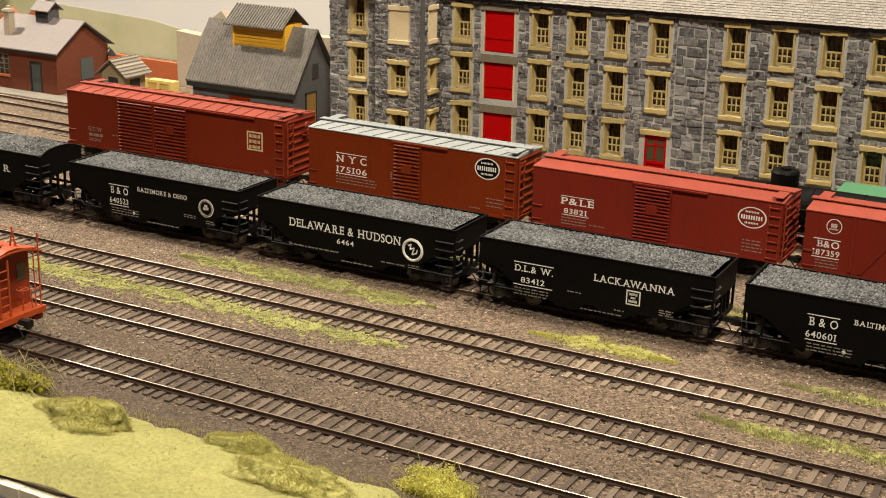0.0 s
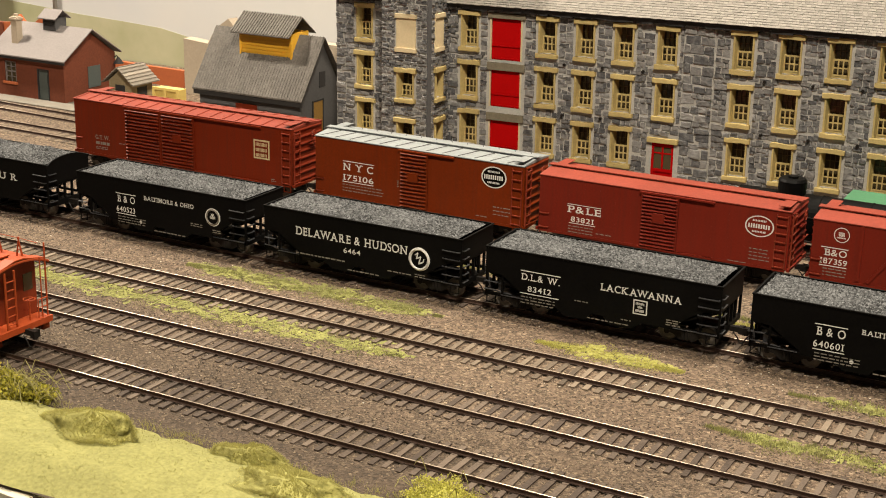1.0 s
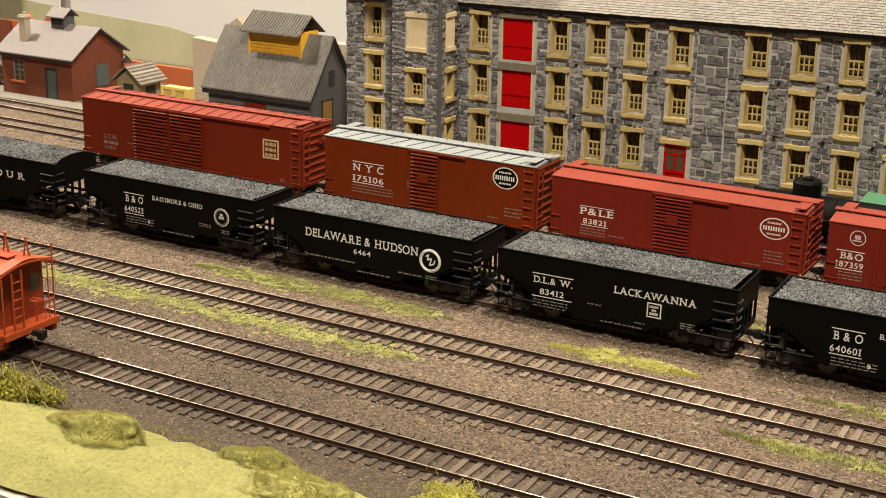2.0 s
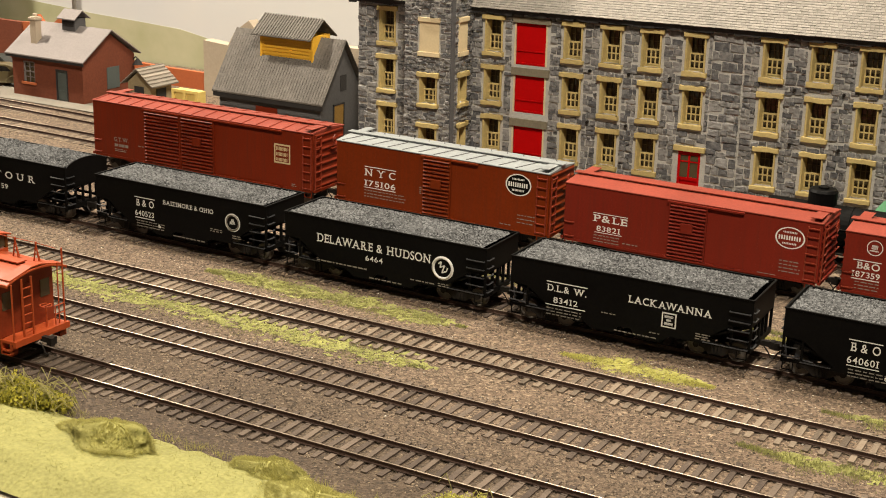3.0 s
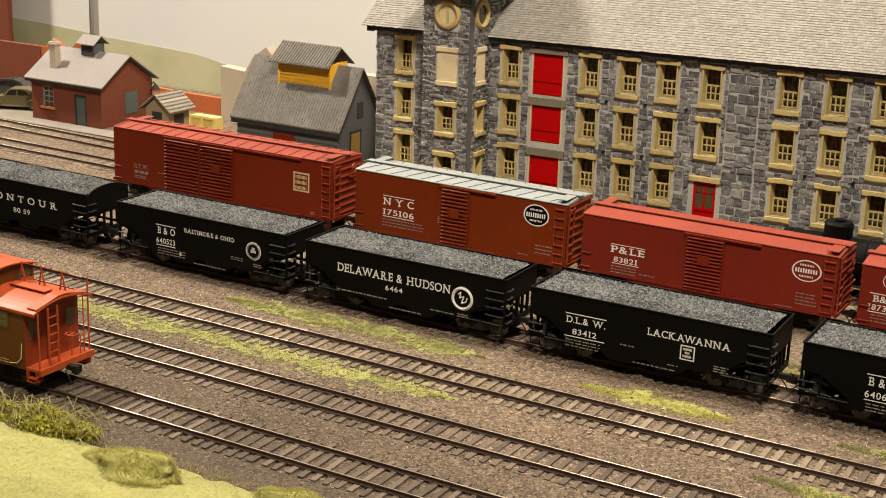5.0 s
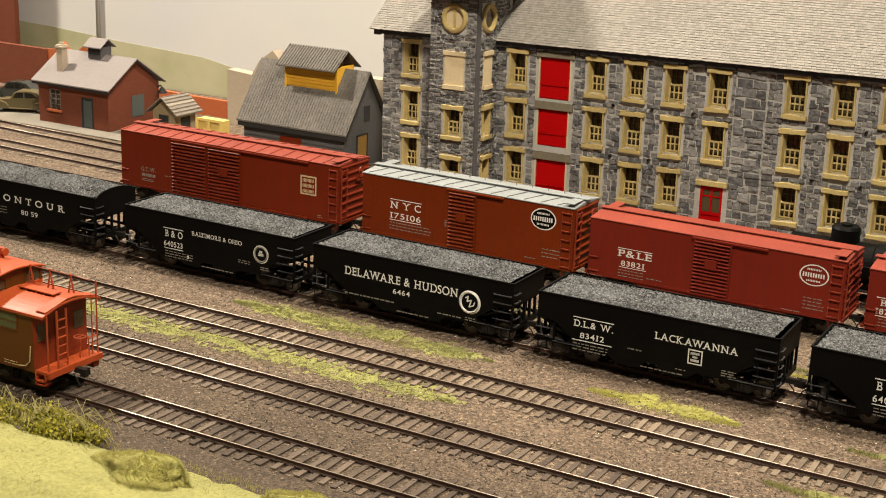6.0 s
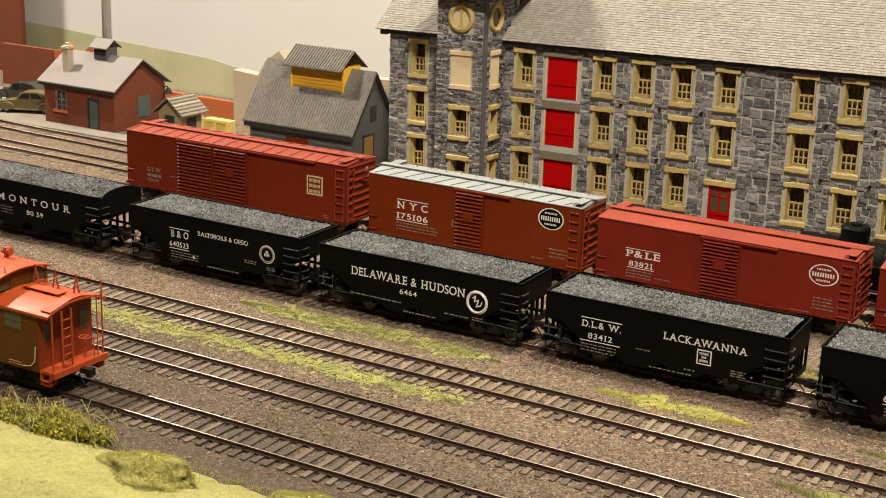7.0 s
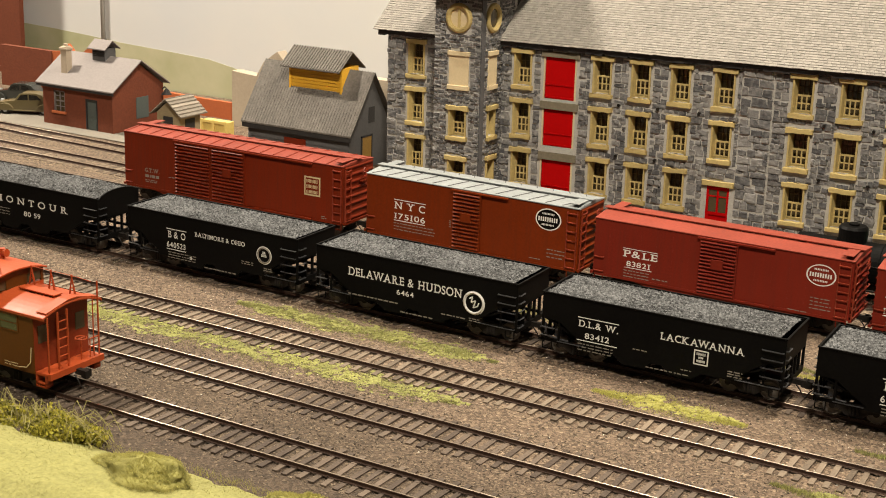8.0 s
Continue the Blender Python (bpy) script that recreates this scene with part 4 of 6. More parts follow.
bars(dlw, -5, 16, 6.0, 1, FADED, YN, h=0.5, seed=39)
bo2 = hopper("black offset-side coal hopper at the train's end", -75.6, 595.0, 0.2, BLACK, seed=34)
for ob_, num in ((bo, "640523"), (bo2, "640601")):
    lettering("B & O", ob_, -30, -17.3, 19.3, 4.0, YN, WHITE)
    line(ob_, -31, -16.6, 24.2, WHITE, YN)
    lettering(num, ob_, -30.9, -17.4, 13.7, 3.2, YN, WHITE)
    line(ob_, -31, -17, 12.4, WHITE, YN)
    bars(ob_, -30, -10, 10.6, 3, FADED, YN, pitch=1.5, seed=35)
    lettering("BALTIMORE & OHIO", ob_, -10.7, 24.3, 23.0, 2.5, YN, WHITE)
    p = oval_herald(ob_, 37.3, 20.4, 5.1, 5.1, YN, WHITE, BLACK)
    part("herald_ring", Shape().ring((37.3, YN - 0.04, 20.4), "y", 4.1, 0.5, 22, 4), FADED, p)
    herald_bars(p, 37.3, 20.6, 2.0, YN - 0.02, WHITE, ((1.2, 0.5, 1.4), (-0.4, 0.9, 1.6)))
    oval_herald(ob_, -13.6, 9.6, 0.9, 0.9, YN, WHITE)
    bars(ob_, 22, 30, 14.4, 2, FADED, YN, seed=36)
    bars(ob_, 37, 43, 12.8, 2, FADED, YN, seed=37)
    bars(ob_, -4, 18, 5.9, 1, FADED, YN, h=0.6, seed=38)
CAB_X = -471.0
oh = hopper("rust-red ribbed coal hopper coupled to the caboose", CAB_X - 122, 420.2, 0, RED, L=128, zt=36, seed=50, ribs=True, load=DARK_COAL)
oval_herald(oh, 30, 28, 4, 4, -18.4, CREAM, RED)

# ---- the caboose ----
def caboose(x, y):
    c = thing("caboose", "orange-roofed brown cabin caboose with centre cupola and end platforms", "caboose", (x, y, 0), 0.0)
    w, hb = 16.6, 43.0
    zb, ze = 9.4, 36.6
    part("body", Shape().box(-hb, hb, -w, w, zb, ze + 0.6), CABOOSE, c, bevel=0.4)
    # curved roof over the body and both platforms
    n = 14
    R = [(-w - 1.0 + (2 * w + 2) * i / n, ze + 0.4 + 3.6 * (1 - (2 * i / n - 1) ** 2)) for i in range(n + 1)]
    roof = part("roof", Shape().plate(R + [(u, z - 1.0) for u, z in R[::-1]], "x", -50.5, 50.5), ORANGE, c, bevel=0.2)
    part("roof_edge", Shape().box(-50.6, 50.6, -w - 1.15, -w - 0.75, ze - 0.8, ze + 0.3).box(-50.6, 50.6, w + 0.75, w + 1.15, ze - 0.8, ze + 0.3), ORANGE, roof)
    zr = ze + 4.0
    for a, b in ((-50, -12.5), (20.5, 42)):
        walks = Shape()
        walks.box(a, b, -2.6, 2.6, zr + 0.7, zr + 1.2)
        for i in range(5):
            u = a + 1 + (b - a - 2) * i / 4
            walks.box(u - 0.3, u + 0.3, -2.3, 2.3, zr - 0.4, zr + 0.7)
        part("running_board", walks, ORANGE, c)
    for sgn in (-1, 1):
        a, b = sorted((sgn * 44.5, sgn * 50.2))
        s = Shape()
        s.plate([(-w + 1.0, ze + 2.0), (-2.6, ze + 5.0), (2.6, ze + 5.0), (w - 1.0, ze + 2.0), (w - 1.0, ze + 1.5), (2.6, ze + 4.5), (-2.6, ze + 4.5), (-w + 1.0, ze + 1.5)], "x", a, b)
        part("lateral_board", s, ORANGE, c)
    # cupola
    cu0, cu1, zc = -8.6, 16.8, 46.4
    cw = w - 0.4
    m = 10
    T = [(-cw - 0.9 + (2 * cw + 1.8) * i / m, zc + 2.8 * (1 - (2 * i / m - 1) ** 2)) for i in range(m + 1)]
    cup = part("cupola", Shape().plate([(-cw, ze - 0.5), (-cw, ze + 3.2), (cw, ze + 3.2), (cw, ze - 0.5)], "x", cu0, cu1), ORANGE, c)
    posts = []
    for u in (cu0, cu1 - 1.2):
        for v in (-cw, cw - 1.4):
            posts.append(Shape().box(u, u + 1.2, v, v + 1.4, ze + 3.2, zc))
    posts.append(Shape().box((cu0 + cu1) / 2 - 0.5, (cu0 + cu1) / 2 + 0.5, -cw + 0.3, -cw + 1.0, ze + 3.2, zc))
    for u in (cu0, cu1 - 0.9):
        posts.append(Shape().plate([(-6, ze + 3), (-6, zc + 2), (6, zc + 2), (6, ze + 3)], "x", u, u + 0.9))
        posts.append(Shape().plate([(-cw + 1.3, zc - 1.6), (-cw + 1.3, zc + 0.5), (-6, zc + 1.6), (-6, zc - 1.6)], "x", u, u + 0.9))
        posts.append(Shape().plate([(6, zc - 1.6), (6, zc + 1.6), (cw - 1.3, zc + 0.5), (cw - 1.3, zc - 1.6)], "x", u, u + 0.9))
    each("cupola_post", posts, CABOOSE, cup)
    part("cupola_roof", Shape().plate(T + [(u, z - 0.8) for u, z in T[::-1]], "x", cu0 - 1.6, cu1 + 1.6), ORANGE, cup, bevel=0.15)
    g = Shape().box(cu0 + 1.2, cu1 - 1.2, -cw + 0.7, -cw + 0.9, ze + 3.2, zc - 0.2)
    part("cupola_pane", g, PANE, cup)
    for u in (cu0 + 0.4, cu1 - 0.6):
        part("cupola_pane", Shape().box(u, u + 0.2, -cw + 1.4, -6, ze + 4.0, zc - 1.4), PANE, cup)
        part("cupola_pane", Shape().box(u, u + 0.2, 6, cw - 1.4, ze + 4.0, zc - 1.4), PANE, cup)
    part("window_ledge", Shape().box(cu0 - 0.2, cu1 + 0.2, -cw - 0.6, -cw, ze + 2.6, ze + 3.2), ORANGE, cup, "bright orange ledge")
    # side windows
    for a, b in ((-32.2, -22.8), (23.4, 33.6)):
        fr = Shape().box(a - 0.8, b + 0.8, -w - 0.3, -w + 0.1, 27.0, 27.7).box(a - 0.8, b + 0.8, -w - 0.3, -w + 0.1, 34.4, 35.1)
        fr.box(a - 0.8, a, -w - 0.3, -w + 0.1, 27.7, 34.4).box(b, b + 0.8, -w - 0.3, -w + 0.1, 27.7, 34.4).box(a, b, -w - 0.22, -w + 0.1, 30.8, 31.2)
        win = part("window", fr, CABOOSE, c)
        part("pane", Shape().box(a, b, -w - 0.12, -w - 0.04, 27.7, 34.4), GREEN_PANE, win)
    seam = Shape().box(-hb, hb, -w - 0.25, -w, ze - 1.6, ze - 1.1)
    part("letterboard", seam, CABOOSE, c)
    lettering("PENNSYLVANIA", c, -18.9, 18.9, 21.2, 2.6, -w - 0.1, CREAM)
    line(c, -19.2, 19.2, 24.9, CREAM, -w - 0.1, 0.3)
    lettering("477773", c, -6.5, 7.1, 15.6, 2.7, -w - 0.1, CREAM)
    line(c, -6.8, 7.4, 14.6, CREAM, -w - 0.1, 0.3)
    bars(c, -4, 5, 13.4, 1, CREAM, -w - 0.1, h=0.35, seed=61)
    bars(c, 25, 33, 12.2, 2, CREAM, -w - 0.1, h=0.35, seed=62)
    for sgn in (-1, 1):
        s = Shape().wire([(sgn * (hb - 0.8), -w - 0.7, 22), (sgn * (hb - 1.4), -w - 0.9, 15), (sgn * (hb - 4), -w - 0.9, 12.4), (sgn * (hb - 9), -w - 0.7, 11.6)], 0.25, 5)
        part("side_handrail", s, CREAM, c)
    # ends: platform, steps, ladders, rails
    for sgn in (-1, 1):
        a, b = sorted((sgn * hb, sgn * 51.5))
        pl = part("platform", Shape().box(a, b, -w + 0.4, w - 0.4, 9.6, 10.9), ORANGE, c, bevel=0.15)
        a2, b2 = sorted((sgn * (hb + 0.4), sgn * (hb + 6.6)))
        for v in (-w, w - 4):
            st = Shape()
            st.box(a2, b2, v, v + 4, 6.0, 6.6)
            st.box(a2, a2 + 0.6, v, v + 4, 4.6, 9.8).box(b2 - 0.6, b2, v, v + 4, 4.6, 9.8)
            st.box(a2, b2, v, v + 4, 4.4, 5.0)
            part("step", st, ORANGE, pl)
        beam = sorted((sgn * 50.6, sgn * 52.2))
        part("end_beam", Shape().box(beam[0], beam[1], -w + 0.2, w - 0.2, 8.4, 11.2), ORANGE, c)
        x_ = sgn * 50.4
        for v in (-w + 1.4, w - 1.4):
            part("platform_post", Shape().rod((x_, v, 10.9), (x_, v, ze + (9 if v > 0 else 0)), 0.4, 6), ORANGE, c)
        rails = Shape().rod((x_, w - 4.6, 10.9), (x_, w - 4.6, ze + 3), 0.3, 6)
        rails.wire([(x_, w - 1.4, 20), (x_, w - 7, 20), (x_, w - 7, 10.9)], 0.3, 5)
        rails.wire([(x_, w - 1.4, 16), (x_, w - 7, 16)], 0.25, 5)
        part("platform_rail", rails, ORANGE, c)
        l = Shape()
        for v in (-9.6, -4.0):
            l.box(min(x_ - 0.4, x_ + 0.4), max(x_ - 0.4, x_ + 0.4), v, v + 0.6, 10.9, ze + 1)
        for i in range(6):
            z = 13 + 4.0 * i
            l.rod((x_, -9.4, z), (x_, -3.6, z), 0.32, 5)
        part("ladder", l, ORANGE, c)
        part("end_wall", Shape().box(*sorted((sgn * (hb + 0.01), sgn * (hb + 0.06))), -w + 0.3, w - 0.3, 11, ze + 0.2), CAB_RED, c, "red end wall behind the platform")
        part("end_door", Shape().box(*sorted((sgn * (hb + 0.1), sgn * (hb + 0.5))), -3.4, 3.4, 11.2, 32), CAB_RED, c)
        for v in (-w + 2.6, w - 8.2):
            part("end_window", Shape().box(*sorted((sgn * (hb + 0.08), sgn * (hb + 0.3))), v, v + 5.6, 23, 31), PANE, c)
        coupler(c, sgn * 51.5, sgn)
        bw = Shape().rod((sgn * 48.6, 6, 10.9), (sgn * 48.6, 6, 21), 0.4, 6).ring((sgn * 48.6, 6, 21), "z", 2.6, 0.3, 16, 5).rod((sgn * 48.6, 3.4, 21), (sgn * 48.6, 8.6, 21), 0.25, 4)
        part("brake_wheel", bw, ORANGE, c)
    # antenna posts on the roof with the wire between them
    tops = []
    for u, v in ((-47, 7.5), (-29.5, -3.5), (18.5, 7.5), (30.5, 7.5), (43, 7.5)):
        z0 = ze + 3.0
        z1 = z0 + 8.2
        r = Shape()
        for dx, dy in ((-1.6, 0), (1.6, 0)):
            r.rod((u + dx, v + dy, z0), (u, v, z1), 0.42, 5, 0.3)
        r.rod((u - 0.9, v, z0 + 3.4), (u + 0.9, v, z0 + 3.4), 0.25, 4).rod((u, v + 2, z0), (u, v, z1), 0.3, 5)
        r.rod((u, v, z1), (u, v, z1 + 1.2), 0.5, 6)
        part("antenna_post", r, ORANGE, c)
        tops.append((u, v, z1 + 0.8))
    each("antenna_wire", [Shape().wire([tops[2], tops[3], tops[4], (49, 13, ze + 9)], 0.16, 4), Shape().wire([tops[0], tops[1], (cu0, -3, zc + 4)], 0.16, 4)], ORANGE, c)
    part("cupola_rail", Shape().wire([(cu0 + 2, -8, zc + 2.4), (cu0 + 2, -8, zc + 4.4), (cu1 - 1, -8, zc + 4.4), (cu1 + 0.6, -9, zc + 1)], 0.25, 5).wire([(cu1 - 6, -8, zc + 2), (cu1 - 6, -8, zc + 4.4)], 0.25, 5), ORANGE, c)
    chim = Shape().rod((-12.5, 6, ze + 3), (-12.5, 6, ze + 8.5), 1.5, 10).rod((-12.5, 6, ze + 8.5), (-12.5, 6, ze + 9.6), 2.2, 10).rod((-12.5, 6, ze + 9.6), (-12.5, 6, ze + 10.6), 1.2, 10)
    part("smokejack", chim, ORANGE, c)
    horn = Shape().rod((-1, 9, zc + 1.5), (-1, 9, zc + 4.8), 1.1, 8).rod((-3.6, 9, zc + 4.6), (1.8, 9, zc + 5.0), 1.0, 10, 1.9)
    horn.rod((-1, 9, zc + 5.4), (-1, 9, zc + 6.8), 1.4, 8)
    part("marker_lamp", horn, ORANGE, c)
    part("underframe", Shape().box(-hb + 1, hb - 1, -4, 4, 6.0, 9.6).box(-10, 6, -w + 1.0, -w + 7, 4.4, 9.4), DARK, c)
    for sgn in (-1, 1):
        truck(c, sgn * 27)
    return c


caboose(CAB_X, 420.2)

# ---- the stone mill ----
mill = thing("stone_mill", "four-storey grey rubble-stone mill with buff trim, red doors and shingle roof", "mill building", (-400, 842, 0), 0, tilt=-0.8)
ROWS = (79.6, 45.8, 11.6)                       # undersides of the window sills
COLS = (23 - 45.8, 35.6, 62.8, 90, 119.4, 169, 198.6, 228.4, 258.4, 288.4)
WIN_W, WIN_H = 16.4, 27.9
LEFT_COL = -107.0
trims, holes = [], []                            # in the wall's plane: x0, x1, z0, z1


def window(parent, x, z, facing="front", y=0.0, w=WIN_W, h=WIN_H):
    """Buff timber window: lintel, sill, jambs, sash with glazing bars and a dark pane; x, z: its lower left corner."""
    def place(s):
        if facing == "side":
            s.v = [(y - b, a, c) for a, b, c in s.v]
        else:
            s.v = [(a, b + y, c) for a, b, c in s.v]
        return s
    j = rng.uniform(-0.5, 0.5)

    def hewn(x0, x1, za, zb_, d):
        """A roughly hewn beam with an uneven upper and lower edge."""
        n = 6
        lower = [(x0 + (x1 - x0) * i / n, za + rng.uniform(-0.3, 0.3)) for i in range(n + 1)]
        upper = [(x1 - (x1 - x0) * i / n, zb_ + rng.uniform(-0.35, 0.35)) for i in range(n + 1)]
        return Shape().plate(lower + upper, "y", d, 0.6)
    lin = hewn(x - 0.2 + j, x + w + 0.2, z + h - 3.1, z + h, -2.3)
    win = part("window", place(lin), BUFF, parent, "buff window with many small panes", bevel=0.3)
    part("window_sill", place(hewn(x + 0.2, x + w - 0.4 + j, z + 0.1, z + 3.0, -2.7)), BUFF, win, bevel=0.3)
    a, b, z0, z1 = x + 1.6, x + w - 1.8, z + 3.0, z + h - 3.1
    jamb = Shape().plate([(a - 0.2, -1.2), (a + 0.9, -1.2), (a + 2.0, 5.5), (a - 0.2, 5.5)], "z", z0, z1).plate([(b + 0.2, -1.2), (b + 0.2, 5.5), (b - 2.0, 5.5), (b - 0.9, -1.2)], "z", z0, z1)
    jamb.box(a + 1.7, b - 1.7, 3.2, 5.5, z0, z0 + 1.4).box(a + 1.7, b - 1.7, 3.6, 5.5, z1 - 0.6, z1)
    part("window_frame", place(jamb), BUFF, win, bevel=0.15)
    a, b, z0, z1 = a + 2.0, b - 2.0, z0 + 1.2, z1 - 0.9
    zm = z0 + (z1 - z0) * 0.5
    sash = Shape()
    for i in range(4):
        u = a + (b - a) * i / 3
        sash.box(u - 0.38, u + 0.38, 3.3, 4.2, z0, zm)
    for v, q in ((z0 + 0.3, 0.6), (z0 + (zm - z0) * 0.5, 0.38), (zm, 0.55)):
        sash.box(a, b, 3.2, 4.1, v - q, v + q)
    part("sash", place(sash), BUFF, win, "lower sash with six small panes")
    # upper bars carry the shade under the lintel as a darker buff
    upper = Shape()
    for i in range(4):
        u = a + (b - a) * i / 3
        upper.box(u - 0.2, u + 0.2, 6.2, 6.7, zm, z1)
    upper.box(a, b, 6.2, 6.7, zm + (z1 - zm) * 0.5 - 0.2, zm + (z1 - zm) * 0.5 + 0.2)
    part("upper_sash", place(upper), SASH_SHADED, win, "recessed upper sash with shade in its colour")
    part("pane", place(Shape().box(a, b, 7.2, 7.5, z0, z1)), PANE, win)
    return (a - 2.0, b + 2.0, z0 - 1.2, z1 + 0.9)


def wall_with_holes(x0, x1, z0, z1, cuts, y0, y1):
    xs = sorted({x0, x1, *[c for h in cuts for c in h[:2]]})
    zs = sorted({z0, z1, *[c for h in cuts for c in h[2:]]})
    nx, nz = len(xs), len(zs)

    def solid(i, k):
        if not (0 <= i < nx - 1 and 0 <= k < nz - 1):
            return False
        u, v = (xs[i] + xs[i + 1]) / 2, (zs[k] + zs[k + 1]) / 2
        return not any(h[0] < u < h[1] and h[2] < v < h[3] for h in cuts)
    verts = [(x, y, z) for y in (y0, y1) for z in zs for x in xs]
    faces, b = [], nx * nz
    for k in range(nz - 1):
        for i in range(nx - 1):
            if not solid(i, k):
                continue
            p, q, r_, s_ = k * nx + i, k * nx + i + 1, (k + 1) * nx + i + 1, (k + 1) * nx + i
            faces += [(p, q, r_, s_), (p + b, s_ + b, r_ + b, q + b)]
            for open_, m, n in ((not solid(i, k - 1), p, q), (not solid(i + 1, k), q, r_), (not solid(i, k + 1), r_, s_), (not solid(i - 1, k), s_, p)):
                if open_:
                    faces.append((n, m, m + b, n + b))
    used = sorted({i for f in faces for i in f})
    back = {i: n for n, i in enumerate(used)}
    return Shape().add([verts[i] for i in used], [tuple(back[i] for i in f) for f in faces])


for ri, z in enumerate(ROWS):
    for ci, x in enumerate(COLS):
        if ri == 2 and ci == 4:
            continue
        dz = 1.0 if ci > 4 else 0.0
        holes.append(window(mill, x, z + dz))
        trims.append((x - 0.3, x + WIN_W + 0.3, z + dz, z + dz + WIN_H))
    holes.append(window(mill, LEFT_COL, z - 0.6))
    trims.append((LEFT_COL - 0.3, LEFT_COL + WIN_W + 0.3, z - 0.6, z - 0.6 + WIN_H))

# red loading doors, one above another, with grey beams between
for z0, z1 in ((75.4, 103.6), (43.0, 68.4), (6.0, 33.6)):
    d = part("loading_door", Shape().box(2, 24, 0.6, 2.0, z0, z1), LOADING_RED, mill, "plain bright red loading door", bevel=0.1)
    zc = z0 + (z1 - z0) * 0.34
    part("cross_rail", Shape().box(2.2, 23.8, -0.1, 0.6, zc - 0.4, zc + 0.4), LOADING_RED, d)
    part("kick_rail", Shape().box(2.2, 23.8, 0.2, 0.6, z0 + 0.6, z0 + 1.6), LOADING_RED, d)
    beam = Shape().box(-0.6, 27.5, -1.6, 0.8, z1, z1 + (5.2 if z1 < 80 else 3.6))
    part("door_beam", beam, BEAM, mill, bevel=0.25)
    each("door_jamb", [Shape().box(0.9, 2.0, -0.5, 2, z0, z1), Shape().box(24, 25.1, -0.5, 2, z0, z1)], BUFF_PALE, mill)
    holes.append((2, 24, z0, z1))
    trims.append((-0.8, 27.5, z0 - 0.6, z1 + 3.7))
# small red entrance
ent = part("entrance_door", Shape().box(120.5, 135.5, 1.2, 2.4, -4, 31), LOADING_RED, mill, "red panelled entrance door with glazed top")
s = Shape().box(120.5, 122, 0.2, 1.2, -4, 31).box(134, 135.5, 0.2, 1.2, -4, 31).box(122, 134, 0.2, 1.2, 28.6, 31).box(122, 134, 0.3, 1.2, 12, 14).box(127.4, 128.6, 0.3, 1.2, 14, 28.6).box(122, 134, 0.4, 1.2, 24, 24.8)
part("door_frame", s, LOADING_RED, ent)
part("pane", Shape().box(122, 134, 0.9, 1.15, 14, 28.6), PANE, ent)
part("door_lintel", Shape().box(117.5, 138.5, -2.2, 0.8, 31.4, 34.8), BUFF, mill, bevel=0.3)
holes.append((120.5, 135.5, -4, 31))
trims.append((117.3, 138.6, -5, 35))

for ax_, az_ in ((56.8, 76.5), (84, 76.8), (112, 77), (56.5, 42.4), (84, 43), (192, 78), (222, 78), (252, 78), (192, 44), (222, 44), (252, 44)):
    part("wall_anchor", Shape().rod((ax_, -2.0, az_), (ax_, 0, az_), 1.0, 10), DARK, mill, "dark round iron wall anchor")

MX0, MX1, MZ0, MZ1 = -123, 330, -5, 114
part("wall", wall_with_holes(MX0, MX1, MZ0, MZ1, holes, 0, 8), PLASTER, mill, "grey rubble-stone front wall")
each("wall", [Shape().box(MX0, MX0 + 8, 8, 150, MZ0, MZ1), Shape().box(MX1 - 8, MX1, 8, 150, MZ0, MZ1), Shape().box(MX0 + 8, MX1 - 8, 142, 150, MZ0, MZ1)], PLASTER, mill)
each("floor_deck", [Shape().box(MX0 + 8, MX1 - 8, 8, 142, z, z + 2) for z in (40, 75, 109)], HUT_WOOD, mill)

STONE_UNITS = []
for k in range(10):
    r = random.Random(100 + k)
    j = lambda a: r.uniform(-a, a)
    front = [(0.07 + j(0.07), -1 + j(0.4), 0.10 + j(0.1)), (0.93 + j(0.07), -1 + j(0.4), 0.10 + j(0.1)), (0.93 + j(0.07), -1 + j(0.4), 0.90 + j(0.1)), (0.07 + j(0.07), -1 + j(0.4), 0.90 + j(0.1))]
    back = [(u - 0.06 * (1 if u < 0.5 else -1), 0, w_ - 0.06 * (1 if w_ < 0.5 else -1)) for u, d_, w_ in front]
    cx = (0.5 + j(0.25), -1.05 + j(0.15), 0.5 + j(0.2))
    STONE_UNITS.append((back + front + [cx], [(0, 1, 5, 4), (1, 2, 6, 5), (2, 3, 7, 6), (3, 0, 4, 7), (4, 5, 8), (5, 6, 8), (6, 7, 8), (7, 4, 8)]))
UNIT_MESHES = []


